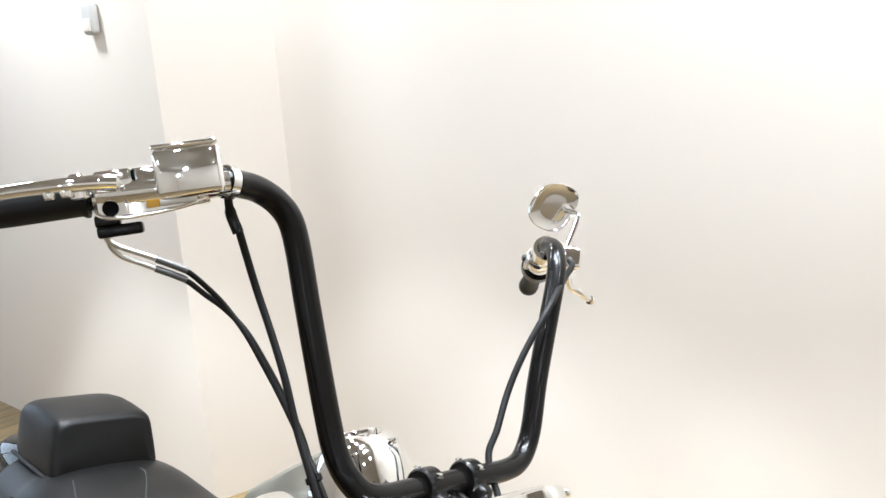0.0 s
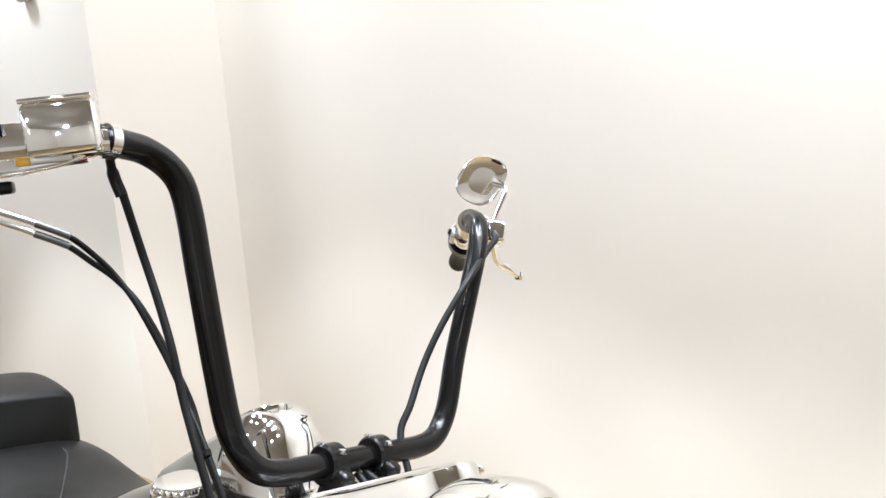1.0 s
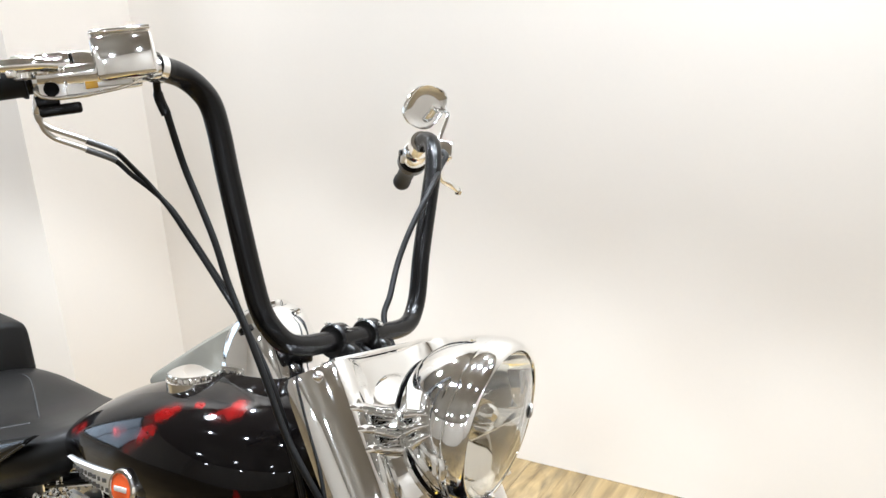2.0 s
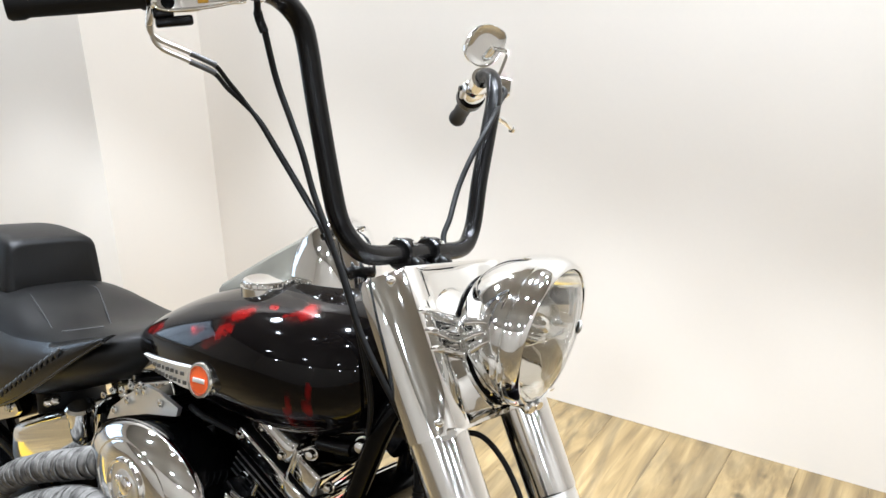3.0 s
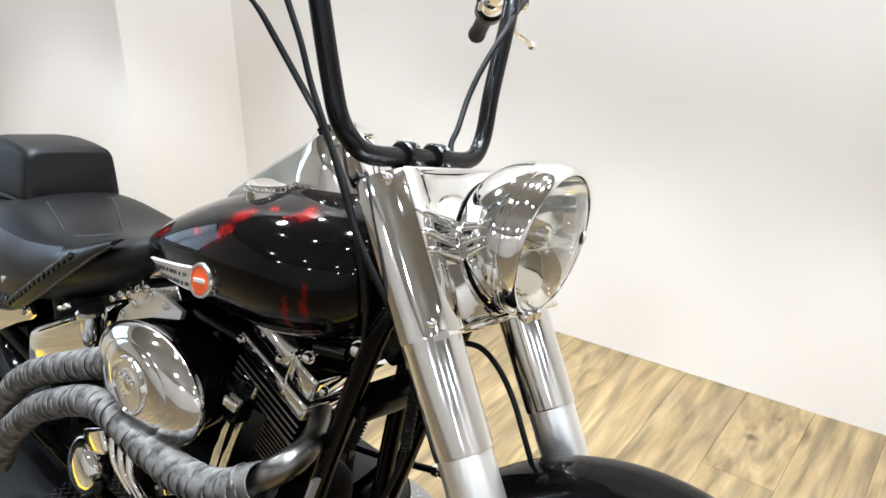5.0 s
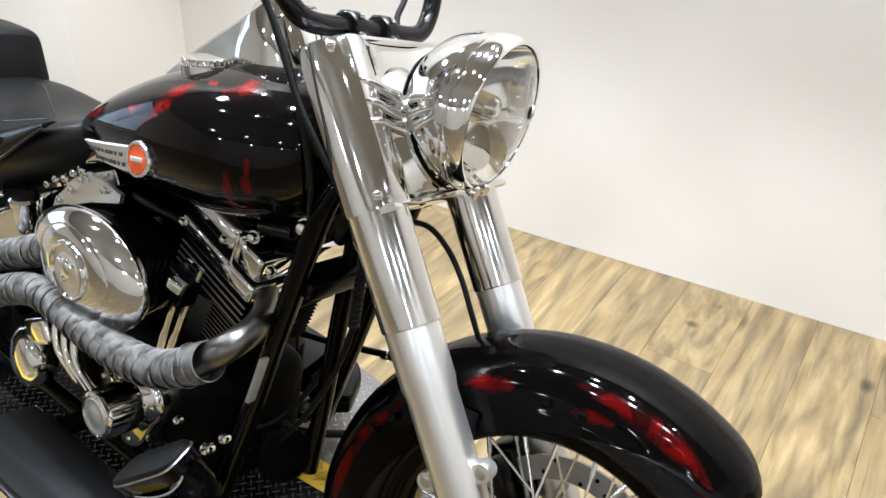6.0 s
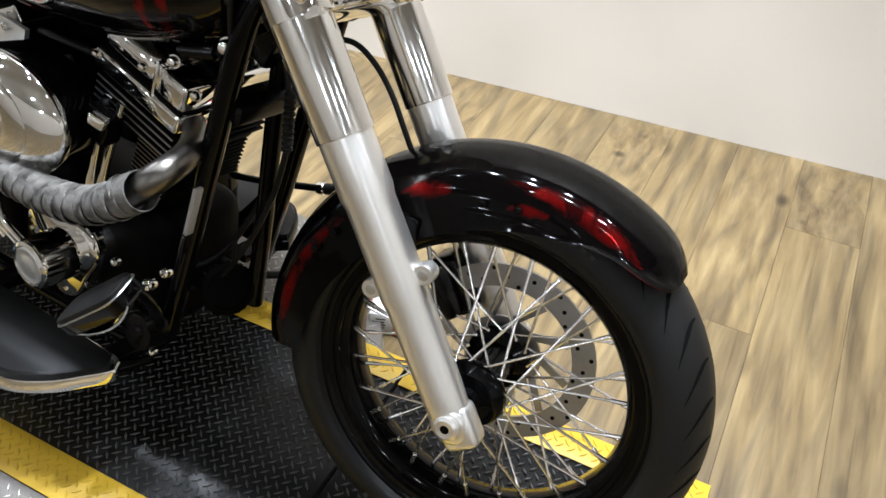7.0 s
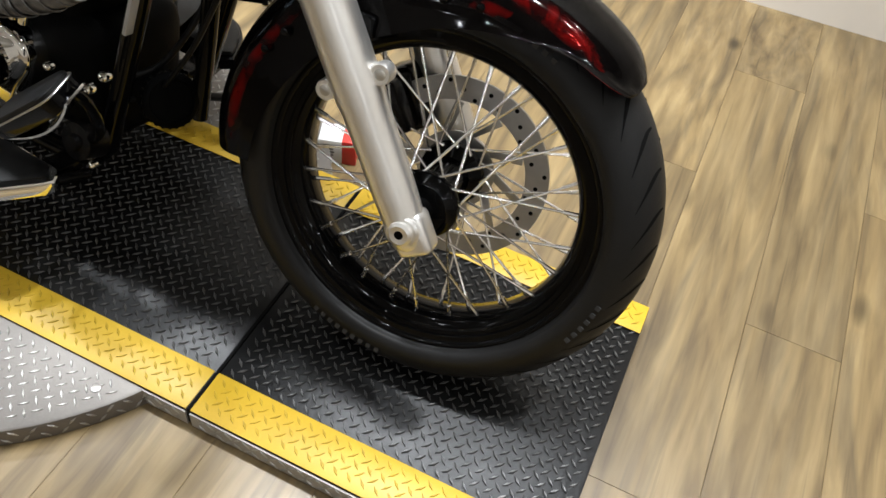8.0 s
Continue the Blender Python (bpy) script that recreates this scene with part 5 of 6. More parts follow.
def dense(pts, n=16):
    return [tuple(q) for q in spline(pts, n)]


wrapped_pipe(dense([(-0.80, -0.09, 0.545), (-0.85, -0.155, 0.525), (-0.93, -0.190, 0.492), (-1.03, -0.200, 0.446), (-1.127, -0.203, 0.398), (-1.225, -0.205, 0.340), (-1.30, -0.205, 0.275), (-1.37, -0.205, 0.195), (-1.42, -0.205, 0.10)]), None)
wrapped_pipe(dense([(-0.480, -0.2135, 0.496), (-0.515, -0.217, 0.473), (-0.575, -0.220, 0.446), (-0.664, -0.221, 0.431), (-0.765, -0.222, 0.433), (-0.86, -0.222, 0.438), (-0.94, -0.222, 0.420), (-1.04, -0.222, 0.372), (-1.13, -0.222, 0.318), (-1.20, -0.222, 0.262), (-1.28, -0.222, 0.180), (-1.33, -0.222, 0.09)]),
             [(-0.486, -0.214, 0.492), (-0.448, -0.190, 0.528), (-0.449, -0.145, 0.542), (-0.478, -0.100, 0.546), (-0.52, -0.06, 0.55)])

FIN_EDGE = mat("machined_fin_edge", (0.50, 0.50, 0.49), 0.40, 1.0, 0.2, 40)


def cylinder(base, lean, name):
    d = Vector((math.sin(radians(lean)), 0, math.cos(radians(lean))))
    m = axis_frame(base, d)
    turn = m @ Matrix.Rotation(radians(90), 4, "Z")
    body = bpart(name, box((0.085, 0.14, 0.30), turn @ pose(-0.015, 0, 0.19), 0.03, segs=3), BLACK_CRINKLE, None, "black finned engine cylinder", False)
    bpart("cylinder_head", box((0.158, 0.190, 0.070), turn @ pose(0, 0, 0.330), 0.012, segs=3), BLACK_CRINKLE, body, "black cylinder head")
    for k in range(10):
        s = 0.222 + 0.0086 * k
        bpart("fin", box((0.074, 0.170, 0.0030), turn @ pose(-0.040, 0, s), 0.0013, segs=1), BLACK_CRINKLE, body)
        if lean > 0:
            bpart("fin_edge", box((0.0730, 0.010, 0.0012), turn @ pose(-0.040, 0.0804, s + 0.0003), 0, segs=1), FIN_EDGE, body)
    for k in range(4):
        s = 0.317 + 0.0125 * k
        bpart("head_fin", box((0.172, 0.206, 0.0052), turn @ pose(0, 0, s), 0.0022, segs=1), BLACK_CRINKLE, body)
        if lean > 0:
            bpart("fin_edge", box((0.1690, 0.012, 0.0022), turn @ pose(0, 0.0975, s + 0.0004), 0, segs=1), FIN_EDGE, body)
    # rocker box: lower housing, gasket line, domed cover, stepped front block with a flange
    bpart("rocker_base", box((0.186, 0.204, 0.034), turn @ pose(0.008, 0, 0.3790), 0.007, segs=4), CHROME, body, "chrome rocker base")
    bpart("rocker_gasket", box((0.178, 0.198, 0.003), turn @ pose(0.008, 0, 0.3972), 0.001, segs=1), DARK, body, "dark gasket line")
    bpart("rocker_cover", box((0.124, 0.196, 0.056), turn @ pose(0.038, 0.002, 0.4260), 0.023, segs=6), CHROME, body, "domed chrome rocker cover")
    bpart("rocker_step", box((0.058, 0.192, 0.046), turn @ pose(-0.053, 0.002, 0.4210), 0.008, segs=3), CHROME, body, "chrome rocker cover step")
    bpart("rocker_flange", box((0.007, 0.202, 0.062), turn @ pose(-0.024, 0.002, 0.4220), 0.0025, segs=2), CHROME, body, "upright chrome flange")
    bpart("rocker_boss", lathe([(0.017, -0.01), (0.017, 0.010), (0.0145, 0.016), (0.008, 0.019), (0, 0.0195)], axis_frame(turn @ Vector((-0.058, -0.070, 0.438)), d), 24), CHROME, body, "round chrome boss")
    for u, v in ((-0.074, -0.092), (-0.040, -0.094), (-0.074, 0.0), (-0.074, 0.088)):
        bolt(turn @ Vector((u, v, 0.3950)), d, 0.0055, body, CHROME)
    return body
cylinder(Vector((-0.715, 0.0, 0.223)), 19, "front_cylinder")
cylinder(Vector((-0.83, 0.0, 0.235)), -21, "rear_cylinder")
for x0, x1 in ((-0.690, -0.618), (-0.712, -0.650)):
    bpart("pushrod_tube", tube([(x0, -0.118, 0.330), (x0 * 0.6 + x1 * 0.4, -0.116, 0.43), (x1, -0.110, 0.560)], lambda u: 0.0088 if u < 0.45 else 0.0066, 16, 6), CHROME, None, "chrome pushrod tube")
bpart("crankcase", box((0.42, 0.20, 0.24), pose(-0.78, 0.02, 0.245), 0.05, segs=4), BLACK_CRINKLE, None, "black engine crankcase", False)
# two added black blocks close see-through gaps and darken the space under the tank
bpart("gap_filler", box((0.20, 0.110, 0.150), pose(-0.775, 0.01, 0.520), 0.03, segs=3), BLACK_CRINKLE, None, "black filler block added to close the gap between the cylinders", False)
bpart("under_tank_filler", box((0.46, 0.120, 0.070), pose(-0.730, 0.04, 0.632, 0, -9), 0.02, segs=3), BLACK_CRINKLE, None, "black filler block added to darken the space under the tank", False)
bpart("gearbox", box((0.34, 0.24, 0.26), pose(-1.12, 0.02, 0.27), 0.04, segs=4), BLACK_CRINKLE, None, "black gearbox casing", False)


CAP_FACE = mat("brushed_bright_metal", (0.78, 0.76, 0.72), 0.45, 0.75, 0.1, 60)


def cam_chest():
    ring = []
    for k in range(36):
        a = 2 * math.pi * k / 36
        r = 0.088 * (1 + 0.16 * math.cos(3 * (a - 0.5)))
        ring.append((r * math.cos(a), r * math.sin(a)))
    m = axis_frame((-0.785, -0.095, 0.235), (0, -1, 0))
    secs = [[m @ Vector((x * g, y * g, h)) for x, y in ring] for g, h in ((1.0, -0.02), (1.0, 0.018), (0.96, 0.026), (0.90, 0.029))]
    cc = bpart("cam_cover", loft(secs), CHROME, None, "chrome cam cover", False, 40)
    bpart("cover_barrel", lathe([(0.050, 0.020), (0.047, 0.028), (0.0455, 0.088), (0.043, 0.096), (0.037, 0.099), (0.035, 0.096), (0.020, 0.096), (0, 0.0965)], m @ pose(0.012, 0.002, 0), 48), CHROME, cc, "round chrome end cap")
    bpart("end_disc", lathe([(0.034, 0.0965), (0.031, 0.0985), (0.029, 0.0975), (0.018, 0.0978), (0.016, 0.0990), (0, 0.0992)], m @ pose(0.012, 0.002, 0), 40), CAP_FACE, cc, "brushed round end face")
    for k in range(7):
        a = 2 * math.pi * k / 7 + 0.3
        bolt(m @ Vector((0.079 * math.cos(a), 0.079 * math.sin(a), 0.026)), (0, -1, 0), 0.005, cc, CHROME)


cam_chest()
m2 = axis_frame((-1.085, -0.145, 0.190), (-0.1, -1, 0.1))
bc = bpart("clutch_release_cover", lathe([(0.055, -0.03), (0.062, -0.02), (0.062, 0.006), (0.056, 0.018), (0.040, 0.026), (0.015, 0.030), (0, 0.0305)], m2, 44), CHROME, None, "domed chrome side cover", False)
for k in range(6):
    a = 2 * math.pi * k / 6
    bolt(m2 @ Vector((0.056 * math.cos(a), 0.056 * math.sin(a), 0.010)), (-0.1, -1, 0.1), 0.005, bc)
bpart("side_bracket", box((0.085, 0.05, 0.055), pose(-1.04, -0.135, 0.268, 0, -25), 0.010, segs=3), CHROME, None, "chrome side bracket", False)
for k in range(3):
    x = -0.975 + 0.032 * k
    bpart("oil_line", tube([(x, -0.115, 0.375), (x + 0.004, -0.150, 0.330), (x + 0.022, -0.160, 0.275), (x + 0.075, -0.150, 0.225)], 0.0075, 12, 6), CHROME, None, "chrome oil line")
bpart("starter_barrel", tube([(-0.93, -0.13, 0.345), (-0.84, -0.13, 0.385)], 0.021, 20, 1), BLACK_POWDER, None, "black cylindrical housing")


def oil_tank():
    rows = smooth_rows([(-1.400, 0.110, 0.250, 0.352), (-1.393, 0.135, 0.245, 0.372), (-1.36, 0.143, 0.255, 0.392), (-1.26, 0.146, 0.300, 0.446), (-1.16, 0.147, 0.350, 0.497), (-1.09, 0.145, 0.385, 0.534), (-1.066, 0.135, 0.395, 0.545), (-1.058, 0.10, 0.41, 0.535)], 4)
    ot = bpart("oil_tank", loft([oval(x, hw, z0, z1, 48, 6.5) for x, hw, z0, z1 in rows]), CHROME, None, "flat-sided chrome oil tank", False, 50)
    mf = axis_frame((-1.078, -0.150, 0.492), (0.10, -0.20, 1))
    bpart("oil_filler", lathe([(0.0, -0.042), (0.012, -0.040), (0.020, -0.030), (0.0225, -0.010), (0.0225, 0.024), (0.026, 0.027), (0.026, 0.037), (0.021, 0.042), (0, 0.044)], mf, 32), CHROME, ot, "chrome oil filler plug")
    for x, y, z in ((-1.215, -0.145, 0.485), (-1.185, -0.146, 0.500)):
        bpart("tank_bolt", lathe([(0.010, 0), (0.010, 0.006), (0.006, 0.010), (0, 0.011)], axis_frame((x, y, z), (0.1, -0.8, 0.6)), 18), CHROME, ot)
oil_tank()
bm = loft([[(-1.005, y, 0.528), (-0.992, y, 0.556), (-0.940, y, 0.600), (-0.893, y, 0.634), (-0.850, y, 0.636), (-0.790, y, 0.628), (-0.795, y, 0.612), (-0.880, y, 0.585), (-0.95, y, 0.555)] for y in (-0.142, -0.134)])
plate_ob = bpart("frame_cover", bm, ALU, None, "bright frame cover below the tank", False, 30)
for x, z in ((-0.975, 0.558), (-0.935, 0.590), (-0.905, 0.618), (-0.885, 0.626), (-0.835, 0.622)):
    bolt((x, -0.142, z), (0, -1, 0), 0.0065, plate_ob)
for k in range(5):
    u = 0.30 + 0.175 * k
    bpart("clip_ring", lathe([(0.003, -0.003), (0.0060, -0.0025), (0.0068, 0.0), (0.0060, 0.0025), (0.003, 0.003)], axis_frame((-1.055 + 0.165 * u, -0.150, 0.552 + 0.084 * u + 0.004 * (k % 2)), (0.2, -1, 0.3 * (k % 2))), 16), CHROME, plate_ob)
bracket_ob = bpart("seat_bracket", loft([[(-1.56, y, 0.372), (-1.50, y, 0.380), (-1.42, y, 0.425), (-1.335, y, 0.462), (-1.290, y, 0.468), (-1.270, y, 0.452), (-1.285, y, 0.437), (-1.35, y, 0.405), (-1.436, y, 0.357), (-1.50, y, 0.34)] for y in (-0.180, -0.172)]), CHROME, None, "chrome seat bracket", False)
bolt((-1.308, -0.180, 0.450), (0, -1, 0), 0.009, bracket_ob)
bpart("ring_clip", lathe([(0.010, -0.003), (0.016, -0.003), (0.016, 0.003), (0.010, 0.003)], axis_frame((-1.078, -0.138, 0.525), (0, -1, 0)), 22, closed=True), DARK, None, "")

# ---- frame and lower parts ----
for s in (-1, 1):
    bpart("frame_tube", tube([(-0.345, s * 0.035, 0.86), (-0.362, s * 0.075, 0.80), (-0.385, s * 0.098, 0.740), (-0.436, s * 0.10, 0.559), (-0.476, s * 0.10, 0.405), (-0.523, s * 0.10, 0.234), (-0.545, s * 0.10, 0.165), (-0.60, s * 0.105, 0.125), (-0.75, s * 0.11, 0.115), (-1.2, s * 0.12, 0.12), (-1.7, s * 0.12, 0.14)], 0.0165, 16, 8), BLACK_GLOSS, None, "gloss black frame tube", False)
bpart("backbone_tube", tube([(-0.33, 0, 0.80), (-0.6, 0, 0.72), (-0.9, 0, 0.66), (-1.2, 0, 0.50)], 0.024, 16, 6), BLACK_GLOSS, None, "", False)
bpart("steering_head", tube([(-0.3186, 0, 0.775), (-0.395, 0, 0.90)], 0.034, 22, 1), BLACK_GLOSS, None, "gloss black steering head", False)
bpart("engine_mount", box((0.05, 0.15, 0.030), pose(-0.418, -0.02, 0.610, 0, 12), 0.006), BLACK_POWDER, None, "")
bpart("cable_guide", tube([(-0.418, 0.012, 0.70), (-0.430, 0.012, 0.52), (-0.440, 0.012, 0.36), (-0.452, 0.012, 0.22)], 0.0145, 14, 6), BLACK_GLOSS, None, "black bracing tube")
for y in (0.05,):
    prof = []
    for k in range(15):
        prof += [(0.0085 if k % 2 else 0.0115, 0.007 * k)]
    bpart("cable_boot", lathe(prof, axis_frame((-0.452, y, 0.500), (0.05, 0, 1)), 18), RUBBER, None, "ribbed rubber cable boot", False)
    hose([(-0.447, y, 0.600), (-0.440, y, 0.66), (-0.42, y, 0.74)], 0.005, RUBBER, "black control cable")
    hose([(-0.452, y, 0.503), (-0.462, y * 0.8, 0.430), (-0.485, y * 0.2, 0.350), (-0.520, -0.02, 0.290), (-0.58, -0.05, 0.255)], 0.0055, RUBBER, "black control cable")


def oil_filter():
    m = axis_frame((-0.470, -0.035, 0.262), (0.80, -0.45, 0.30))
    r = bpart("oil_filter", lathe([(0.030, -0.09), (0.040, -0.085), (0.042, -0.01), (0.046, -0.008), (0.046, 0.004), (0.042, 0.008), (0.036, 0.009), (0.034, 0.005), (0, 0.006)], m, 40), BLACK_CRINKLE, None, "black round oil filter", False)
    for k in range(26):
        bpart("knurl", box((0.0035, 0.0045, 0.010), m @ Matrix.Rotation(2 * math.pi * k / 26, 4, "Z") @ pose(0.0462, 0, -0.002), 0.001, segs=1), BLACK_POWDER, r)


oil_filter()
SIDE_REFLECTOR = mat("pale_reflector", (0.42, 0.41, 0.40), 0.35, 0.0, 0.15, 60, bump=0.3, bscale=500)
bpart("side_reflector", box((0.007, 0.016, 0.088), axis_frame((-0.457, -0.121, 0.445), (0.26, 0, 1)) @ pose(0, 0, 0, 0, 0, 90), 0.002), SIDE_REFLECTOR, None, "pale reflector strip on the frame tube", False)

for s, lift in ((-1, 0.0), (1, 0.08)):
    ring = [(-0.545, 0.205), (-0.565, 0.245), (-0.600, 0.295), (-0.660, 0.332), (-0.80, 0.345), (-0.96, 0.335), (-0.985, 0.30), (-0.985, 0.205), (-0.94, 0.186), (-0.62, 0.180), (-0.56, 0.184)]
    ring = [(q.x, q.y) for q in spline([(x, y, 0) for x, y in ring[-2:] + ring + ring[:2]], 5)[10:-10]]
    fb = bpart("footboard", loft([[(-0.76 + (x + 0.76) * g, s * (0.262 + (y - 0.262) * g), z + lift) for x, y in ring] for g, z in ((0.97, 0.121), (0.995, 0.123), (1.0, 0.127), (1.0, 0.143), (0.99, 0.147))]), CHROME if s < 0 else BLACK_GLOSS, None, "rider footboard with a rubber pad", False, 25)
    inner = [(-0.76 + (x + 0.76) * 0.95, 0.262 + (y - 0.262) * 0.90) for x, y in ring]
    bpart("footboard_pad", loft([[(-0.76 + (x + 0.76) * g, s * (0.262 + (y - 0.262) * g), z + lift) for x, y in inner] for g, z in ((1.0, 0.144), (1.0, 0.154), (0.97, 0.157))]), RUBBER, fb, "black rubber footboard pad", False)
    bpart("footboard_hinge", tube([(-0.57, s * 0.19, 0.125 + lift), (-0.555, s * 0.13, 0.12 + lift)], 0.009, 14, 1), BLACK_POWDER, fb)
    for x in (-0.60, -0.92):
        bpart("footboard_bracket", box((0.045, 0.09, 0.020), pose(x, s * 0.165, 0.122 + lift), 0.006), BLACK_POWDER, fb)


def brake_pedal():
    c = Vector((-0.512, -0.252, 0.318))
    lng = Vector((0.765, 0.0, 0.644)).normalized()
    wid = Vector((0.10, -0.90, -0.42))
    wid = (wid - lng * wid.dot(lng)).normalized()
    nrm = lng.cross(wid)
    m = Matrix((lng, wid, nrm)).transposed().to_4x4()
    m.translation = c
    def pad_ring(g, h):
        out = []
        for k in range(40):
            a = 2 * math.pi * k / 40
            ca, sa = math.cos(a), math.sin(a)
            out.append(m @ Vector((0.092 * g * math.copysign(abs(ca) ** 0.32, ca), 0.033 * g * math.copysign(abs(sa) ** 0.55, sa), h)))
        return out

    up = 1 if nrm.z > 0 else -1
    pad = bpart("brake_pedal", loft([pad_ring(0.90, -0.020 * up), pad_ring(0.97, -0.017 * up), pad_ring(1.0, 0.003 * up), pad_ring(0.97, 0.004 * up)]), BLACK_GLOSS, None, "large brake pedal with rubber pad", False)
    guard = []
    for k in range(13):
        u = -1 + 2 * k / 12
        drop = -0.016 - 0.022 * (1 - u * u)
        guard.append([m @ Vector((0.094 * u, y, (drop + dz) * up)) for y, dz in ((-0.020, 0), (0.022, 0), (0.022, 0.0035), (-0.020, 0.0035))])
    bpart("pedal_guard", loft(guard), CHROME, pad, "bright bowed guard under the pedal")
    bpart("pedal_trim", loft([pad_ring(1.0, 0.0035 * up), pad_ring(1.012, 0.0045 * up), pad_ring(1.0, 0.006 * up), pad_ring(0.95, 0.0062 * up)]), SATIN, pad, "bright trim round the pad")
    bpart("pedal_rubber", loft([pad_ring(0.95, 0.004 * up), pad_ring(0.95, 0.011 * up), pad_ring(0.91, 0.013 * up)]), RUBBER, pad, "black rubber pedal pad")
    bpart("pedal_arm", tube([tuple(c + lng * 0.09), (-0.445, -0.215, 0.335), (-0.48, -0.170, 0.255), (-0.53, -0.15, 0.205)], 0.009, 14, 6), BLACK_GLOSS, pad, "black pedal arm")
    bpart("pivot_boss", lathe([(0, 0.028), (0.012, 0.028), (0.014, 0.020), (0.030, 0.018), (0.032, 0.0), (0.032, -0.02), (0, -0.02)], axis_frame((-0.535, -0.150, 0.205), (0, -1, 0.2)), 28), BLACK_POWDER, pad, "black pedal pivot boss")
    for p, r in (((-0.511, -0.155, 0.309), 0.011), ((-0.486, -0.145, 0.337), 0.009), ((-0.616, -0.135, 0.293), 0.008), ((-0.535, -0.135, 0.152), 0.007)):
        bpart("acorn_nut", lathe([(r, 0), (r, r * 0.6), (r * 0.8, r * 1.3), (r * 0.4, r * 1.65), (0, r * 1.7)], axis_frame(p, (0.25, -1, 0.15)), 18), CHROME, pad)


brake_pedal()
# far-side linkage and small hardware near the tank
bpart("shift_rod", tube([(-0.78, 0.19, 0.30), (-0.60, 0.20, 0.335), (-0.482, 0.215, 0.362)], 0.007, 12, 1), BLACK_GLOSS, None, "black shift rod", False)
bpart("rod_end", lathe([(0.009, 0), (0.012, 0.003), (0.012, 0.016), (0.008, 0.02), (0, 0.02)], axis_frame((-0.492, 0.213, 0.360), (1, 0.1, 0.25)), 18), CHROME, None, "")
bpart("heel_peg", tube([(-0.475, 0.216, 0.364), (-0.43, 0.222, 0.376)], 0.011, 14, 1), RUBBER, None, "")
bpart("shift_arm", tube([(-0.72, 0.16, 0.16), (-0.66, 0.20, 0.24), (-0.62, 0.22, 0.30)], 0.010, 12, 6), BLACK_GLOSS, None, "")
for p, d, r in (((-0.494, -0.118, 0.662), (0.3, -1, 0.1), 0.008), ((-0.418, -0.095, 0.700), (0.3, -1, 0.1), 0.011), ((-0.548, -0.125, 0.640), (0.2, -1, 0), 0.006), ((-0.66, -0.115, 0.625), (0.2, -1, 0), 0.006), ((-0.455, -0.115, 0.625), (0.2, -1, 0), 0.007)):
    bpart("acorn_nut", lathe([(r * 1.2, 0), (r * 1.2, r * 0.3), (r, r * 0.3), (r, r * 0.9), (r * 0.7, r * 1.4), (0, r * 1.6)], axis_frame(p, d), 18), CHROME, None)
prof = [(0.009 + 0.0022 * (k % 2), 0.0028 * k) for k in range(24)]
bpart("spring", lathe(prof, axis_frame((-0.430, -0.105, 0.690), (-1, 0, -0.22)), 16), BLACK_POWDER, None, "small coiled spring")
for pts in ([(-0.80, -0.11, 0.62), (-0.74, -0.13, 0.632), (-0.68, -0.11, 0.62)],):
    bpart("spark_lead", tube(pts, 0.0055, 10, 6), RUBBER, None, "black spark plug lead")
bpart("neck_gusset", box((0.10, 0.05, 0.14), pose(-0.43, 0, 0.735, 0, 30), 0.01), BLACK_GLOSS, None, "")
wm2 = axis_frame((-1.645, 0, 0.318), (0, 1, 0))
rw = bpart("rear_wheel", lathe([(0.20, -0.045), (0.215, -0.050), (0.22, -0.045), (0.205, -0.02), (0.205, 0.02), (0.22, 0.045), (0.215, 0.05), (0.20, 0.045)], wm2, 64), BLACK_GLOSS, None, "black rear wheel", False)
bpart("tyre", lathe([(0.212, -0.05)] + [(0.255 + 0.063 * math.cos(radians(a)), 0.075 * math.sin(radians(a))) for a in range(-120, 121, 12)] + [(0.212, 0.05)], wm2, 80), TYRE, rw, "black rear tyre", False, 60)
bpart("hub", lathe([(0, -0.08), (0.05, -0.08), (0.06, -0.03), (0.06, 0.03), (0.05, 0.08), (0, 0.08)], wm2, 32), BLACK_GLOSS, rw)
bpart("primary_case", box((0.62, 0.11, 0.24), pose(-0.98, 0.165, 0.265), 0.05, segs=4), BLACK_GLOSS, None, "black primary case", False)
for s in (-1, 1):
    bpart("swingarm", tube([(-1.15, s * 0.12, 0.26), (-1.4, s * 0.125, 0.30), (-1.66, s * 0.125, 0.318)], 0.018, 14, 6), BLACK_GLOSS, None, "black swingarm")
bpart("side_stand", tube([(-0.66, 0.14, 0.13), (-0.62, 0.22, 0.105), (-0.60, 0.300, 0.080)], 0.009, 12, 6), BLACK_GLOSS, None, "black side stand")
bpart("rear_fender", loft([oval(x, hw, z0, z1, 28, 3.0) for x, hw, z0, z1 in ((-1.62, 0.10, 0.40, 0.585), (-1.8, 0.105, 0.38, 0.60), (-2.0, 0.10, 0.36, 0.57), (-2.1, 0.09, 0.30, 0.52))]), CANDY, None, "glossy black rear fender", False, 60)

# ---- small box behind the stand ----
parcel = tagged(part("small_box", box((0.075, 0.055, 0.060), None, 0.003), WHITE), "small white and red cardboard box on the floor behind the stand", "box")
parcel.matrix_world = pose(-0.335, 0.385, FLOOR + 0.0305, 0, 0, 20)
part("box_lid", box((0.030, 0.058, 0.063), pose(0.026, 0, 0.001), 0.003), RED, parcel, "red end of the box")
for k in range(4):
    part("print_bar", box((0.020 - 0.004 * (k % 2), 0.001, 0.003), pose(-0.014, -0.0278, 0.016 - 0.008 * k)), DARK, parcel)

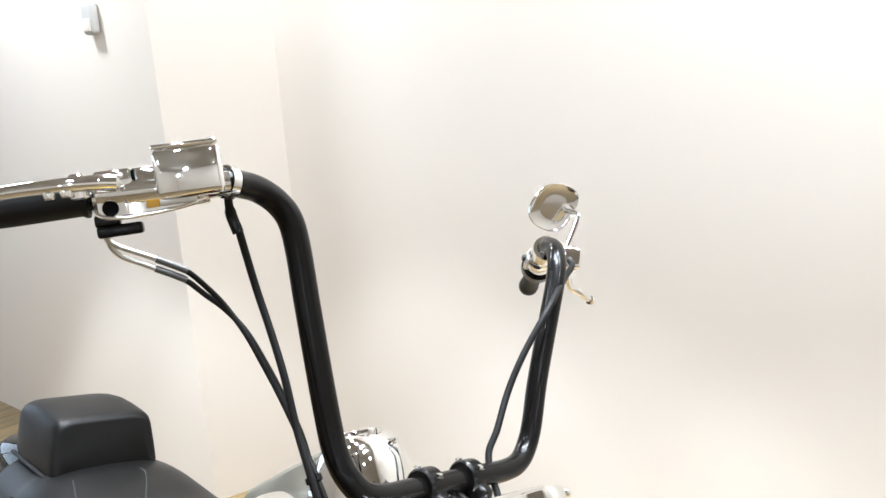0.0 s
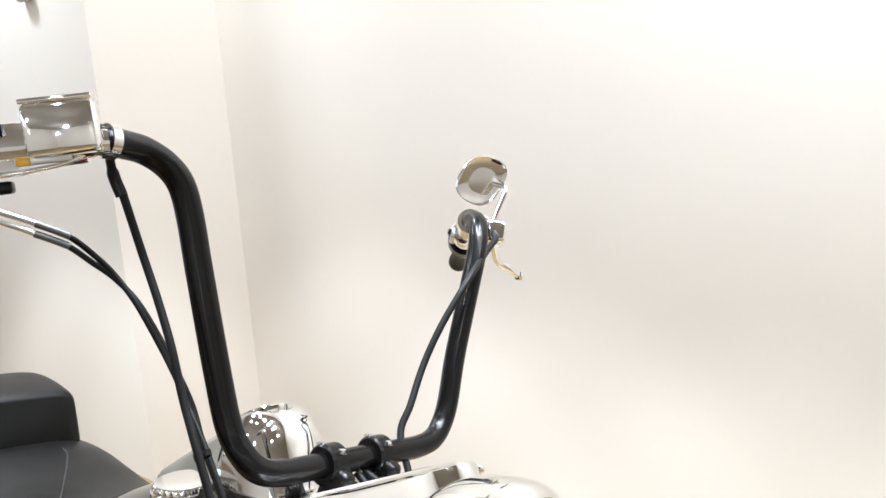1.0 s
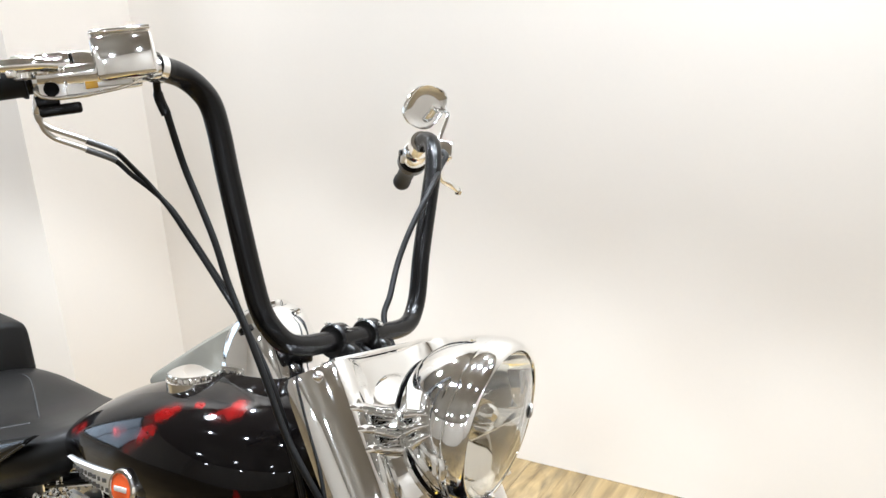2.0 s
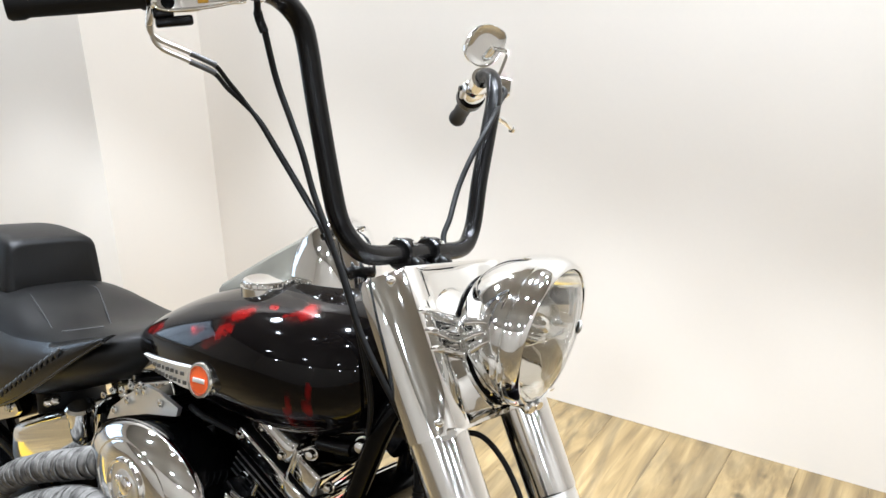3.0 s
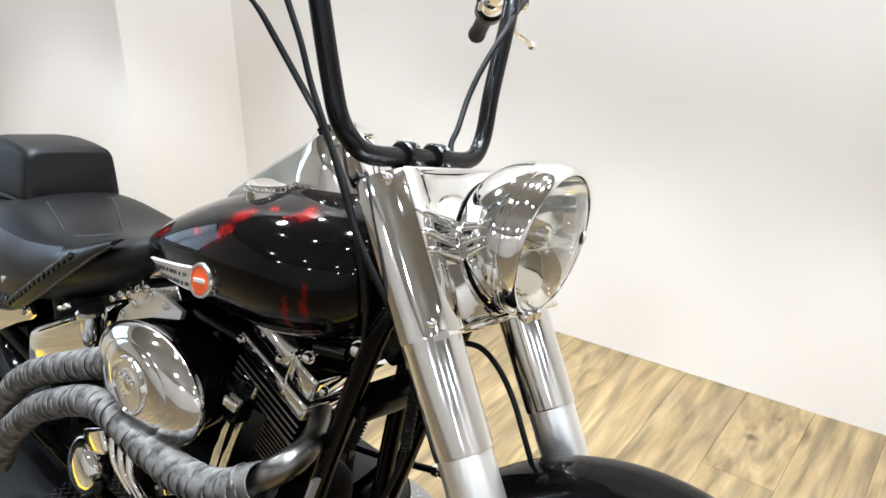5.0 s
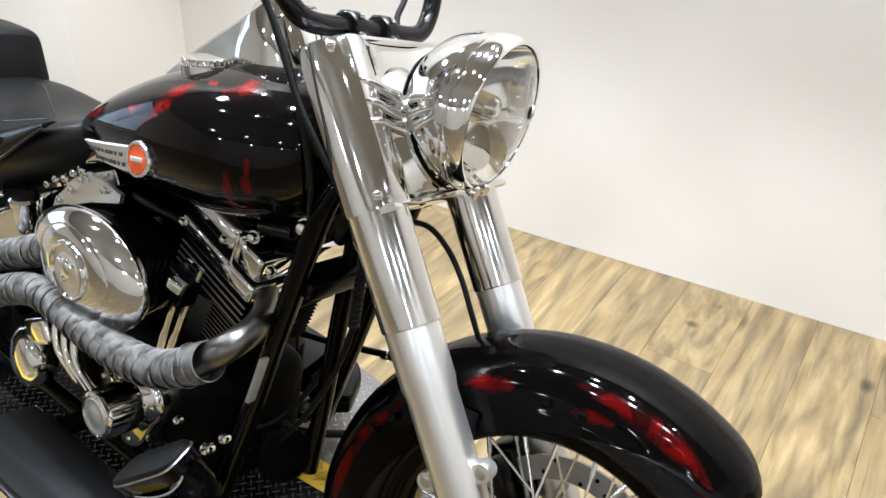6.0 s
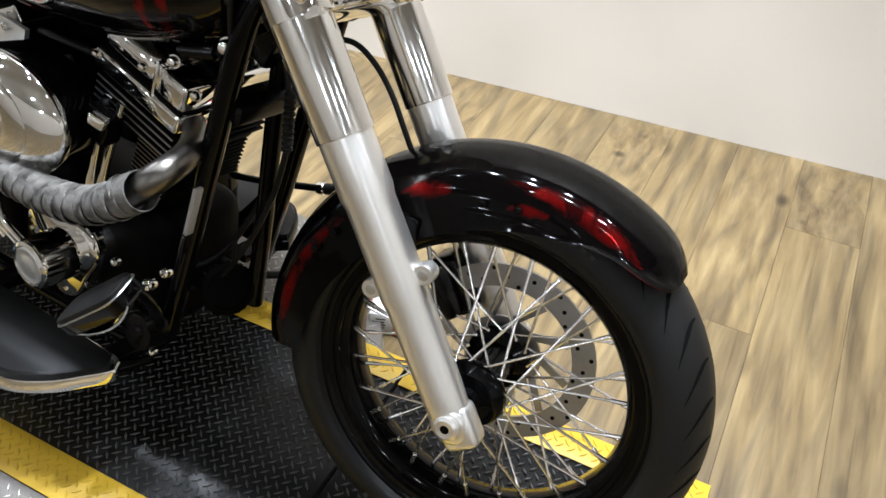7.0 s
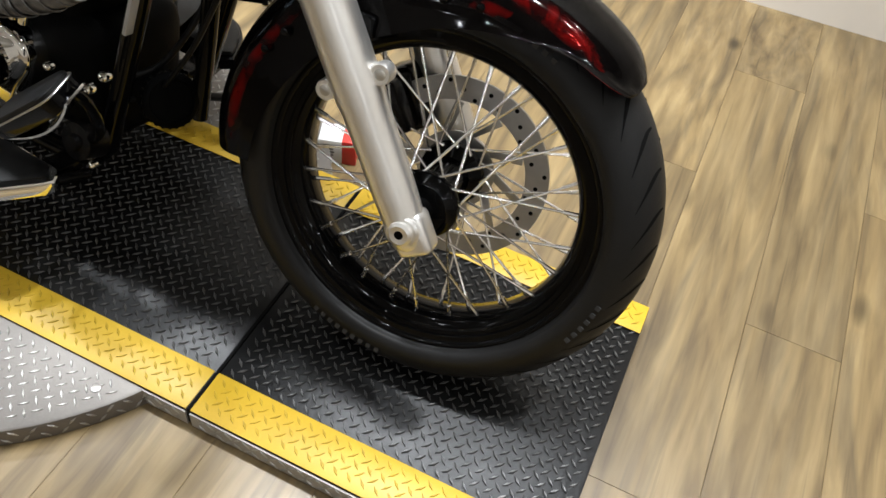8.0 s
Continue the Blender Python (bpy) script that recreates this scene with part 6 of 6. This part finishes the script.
# ---- wall sensor ----
SENSOR_GREY = mat("aged_white_plastic", (0.50, 0.49, 0.47), 0.4, 0.0, 0.05, 20)
sensor = tagged(part("wall_sensor", box((0.066, 0.032, 0.105), None, 0.012, segs=4), SENSOR_GREY), "small white plastic motion sensor on the wall", "sensor")
sensor.matrix_world = Matrix.Translation((-2.556, 0.935, 1.643)) @ pose(0, 0, 0, 0, 0, WALL_TURN)
part("sensor_lens", box((0.044, 0.008, 0.040), pose(0, -0.016, -0.022), 0.003, segs=3), WALL, sensor, "pale domed lens")

# ---- floor boards ----
PW, PL = 0.18, 1.22


def wall_line(x):
    """Where the boards end under the long wall."""
    return 1.54 + math.tan(radians(WALL_TURN)) * x - (0.40 if x < -2.3 else 0.0)


pm = None
verts, faces = [], []
for ix in range(-33, 26):
    px = ix * PW + 0.092
    for iy in range(-6, 3):
        ya = iy * PL + (ix * 0.43) % PL - 0.91
        yb = min(ya + PL, wall_line(px))
        ya = max(ya, -5.12)
        if yb - ya < 0.03 or not -5.9 < px < 4.5:
            continue
        if -3.0 < px < 2.4 and yb > -2.4:
            if pm is None:
                ob = part("plank", box((PW - 0.0005, PL - 0.0005, 0.004), None, 0.0004, segs=1), WOOD, floor)
                pm = ob.data
            else:
                ob = shared("plank", pm, floor, Matrix())
            ob.matrix_basis = floor.matrix_world.inverted() @ pose(px, (ya + yb) / 2, FLOOR - 0.002) @ Matrix.Diagonal((1, (yb - ya) / PL, 1, 1))
        else:
            k = len(verts)
            verts += [(px + sx * (PW / 2 - 0.0004), y, FLOOR + z) for z in (-0.004, 0.0) for y in (ya + 0.0003, yb - 0.0003) for sx in (-1, 1)]
            faces += [tuple(k + n for n in f) for f in ((4, 5, 7, 6), (0, 1, 5, 4), (2, 6, 7, 3), (0, 4, 6, 2), (1, 3, 7, 5))]
me = bpy.data.meshes.new("far_plank")
me.from_pydata(verts, [], faces)
me.materials.append(WOOD)
far_boards = new("far_plank", me)
far_boards.parent = floor
far_boards.matrix_basis = floor.matrix_world.inverted()
tagged(far_boards, kind="stuff")

# clutch cable with a ribbed rubber boot behind the fork
hose([(-0.385, -0.036, 0.760), (-0.360, -0.040, 0.655), (-0.354, -0.040, 0.594), (-0.357, -0.040, 0.555), (-0.369, -0.040, 0.500), (-0.390, -0.040, 0.442), (-0.433, -0.040, 0.355), (-0.500, -0.040, 0.262), (-0.590, -0.035, 0.205)], 0.0045, RUBBER, "black clutch cable")
BOOT = [(0.0040, -0.046)]
for k in range(10):
    BOOT += [(0.0068, -0.044 + 0.009 * k), (0.0088, -0.042 + 0.009 * k), (0.0088, -0.039 + 0.009 * k), (0.0068, -0.037 + 0.009 * k)]
bpart("cable_boot", lathe(BOOT + [(0.0040, 0.050)], axis_frame((-0.355, -0.040, 0.600), (0.02, 0.0, 1.0)), 20), RUBBER, None, "ribbed black rubber cable boot")
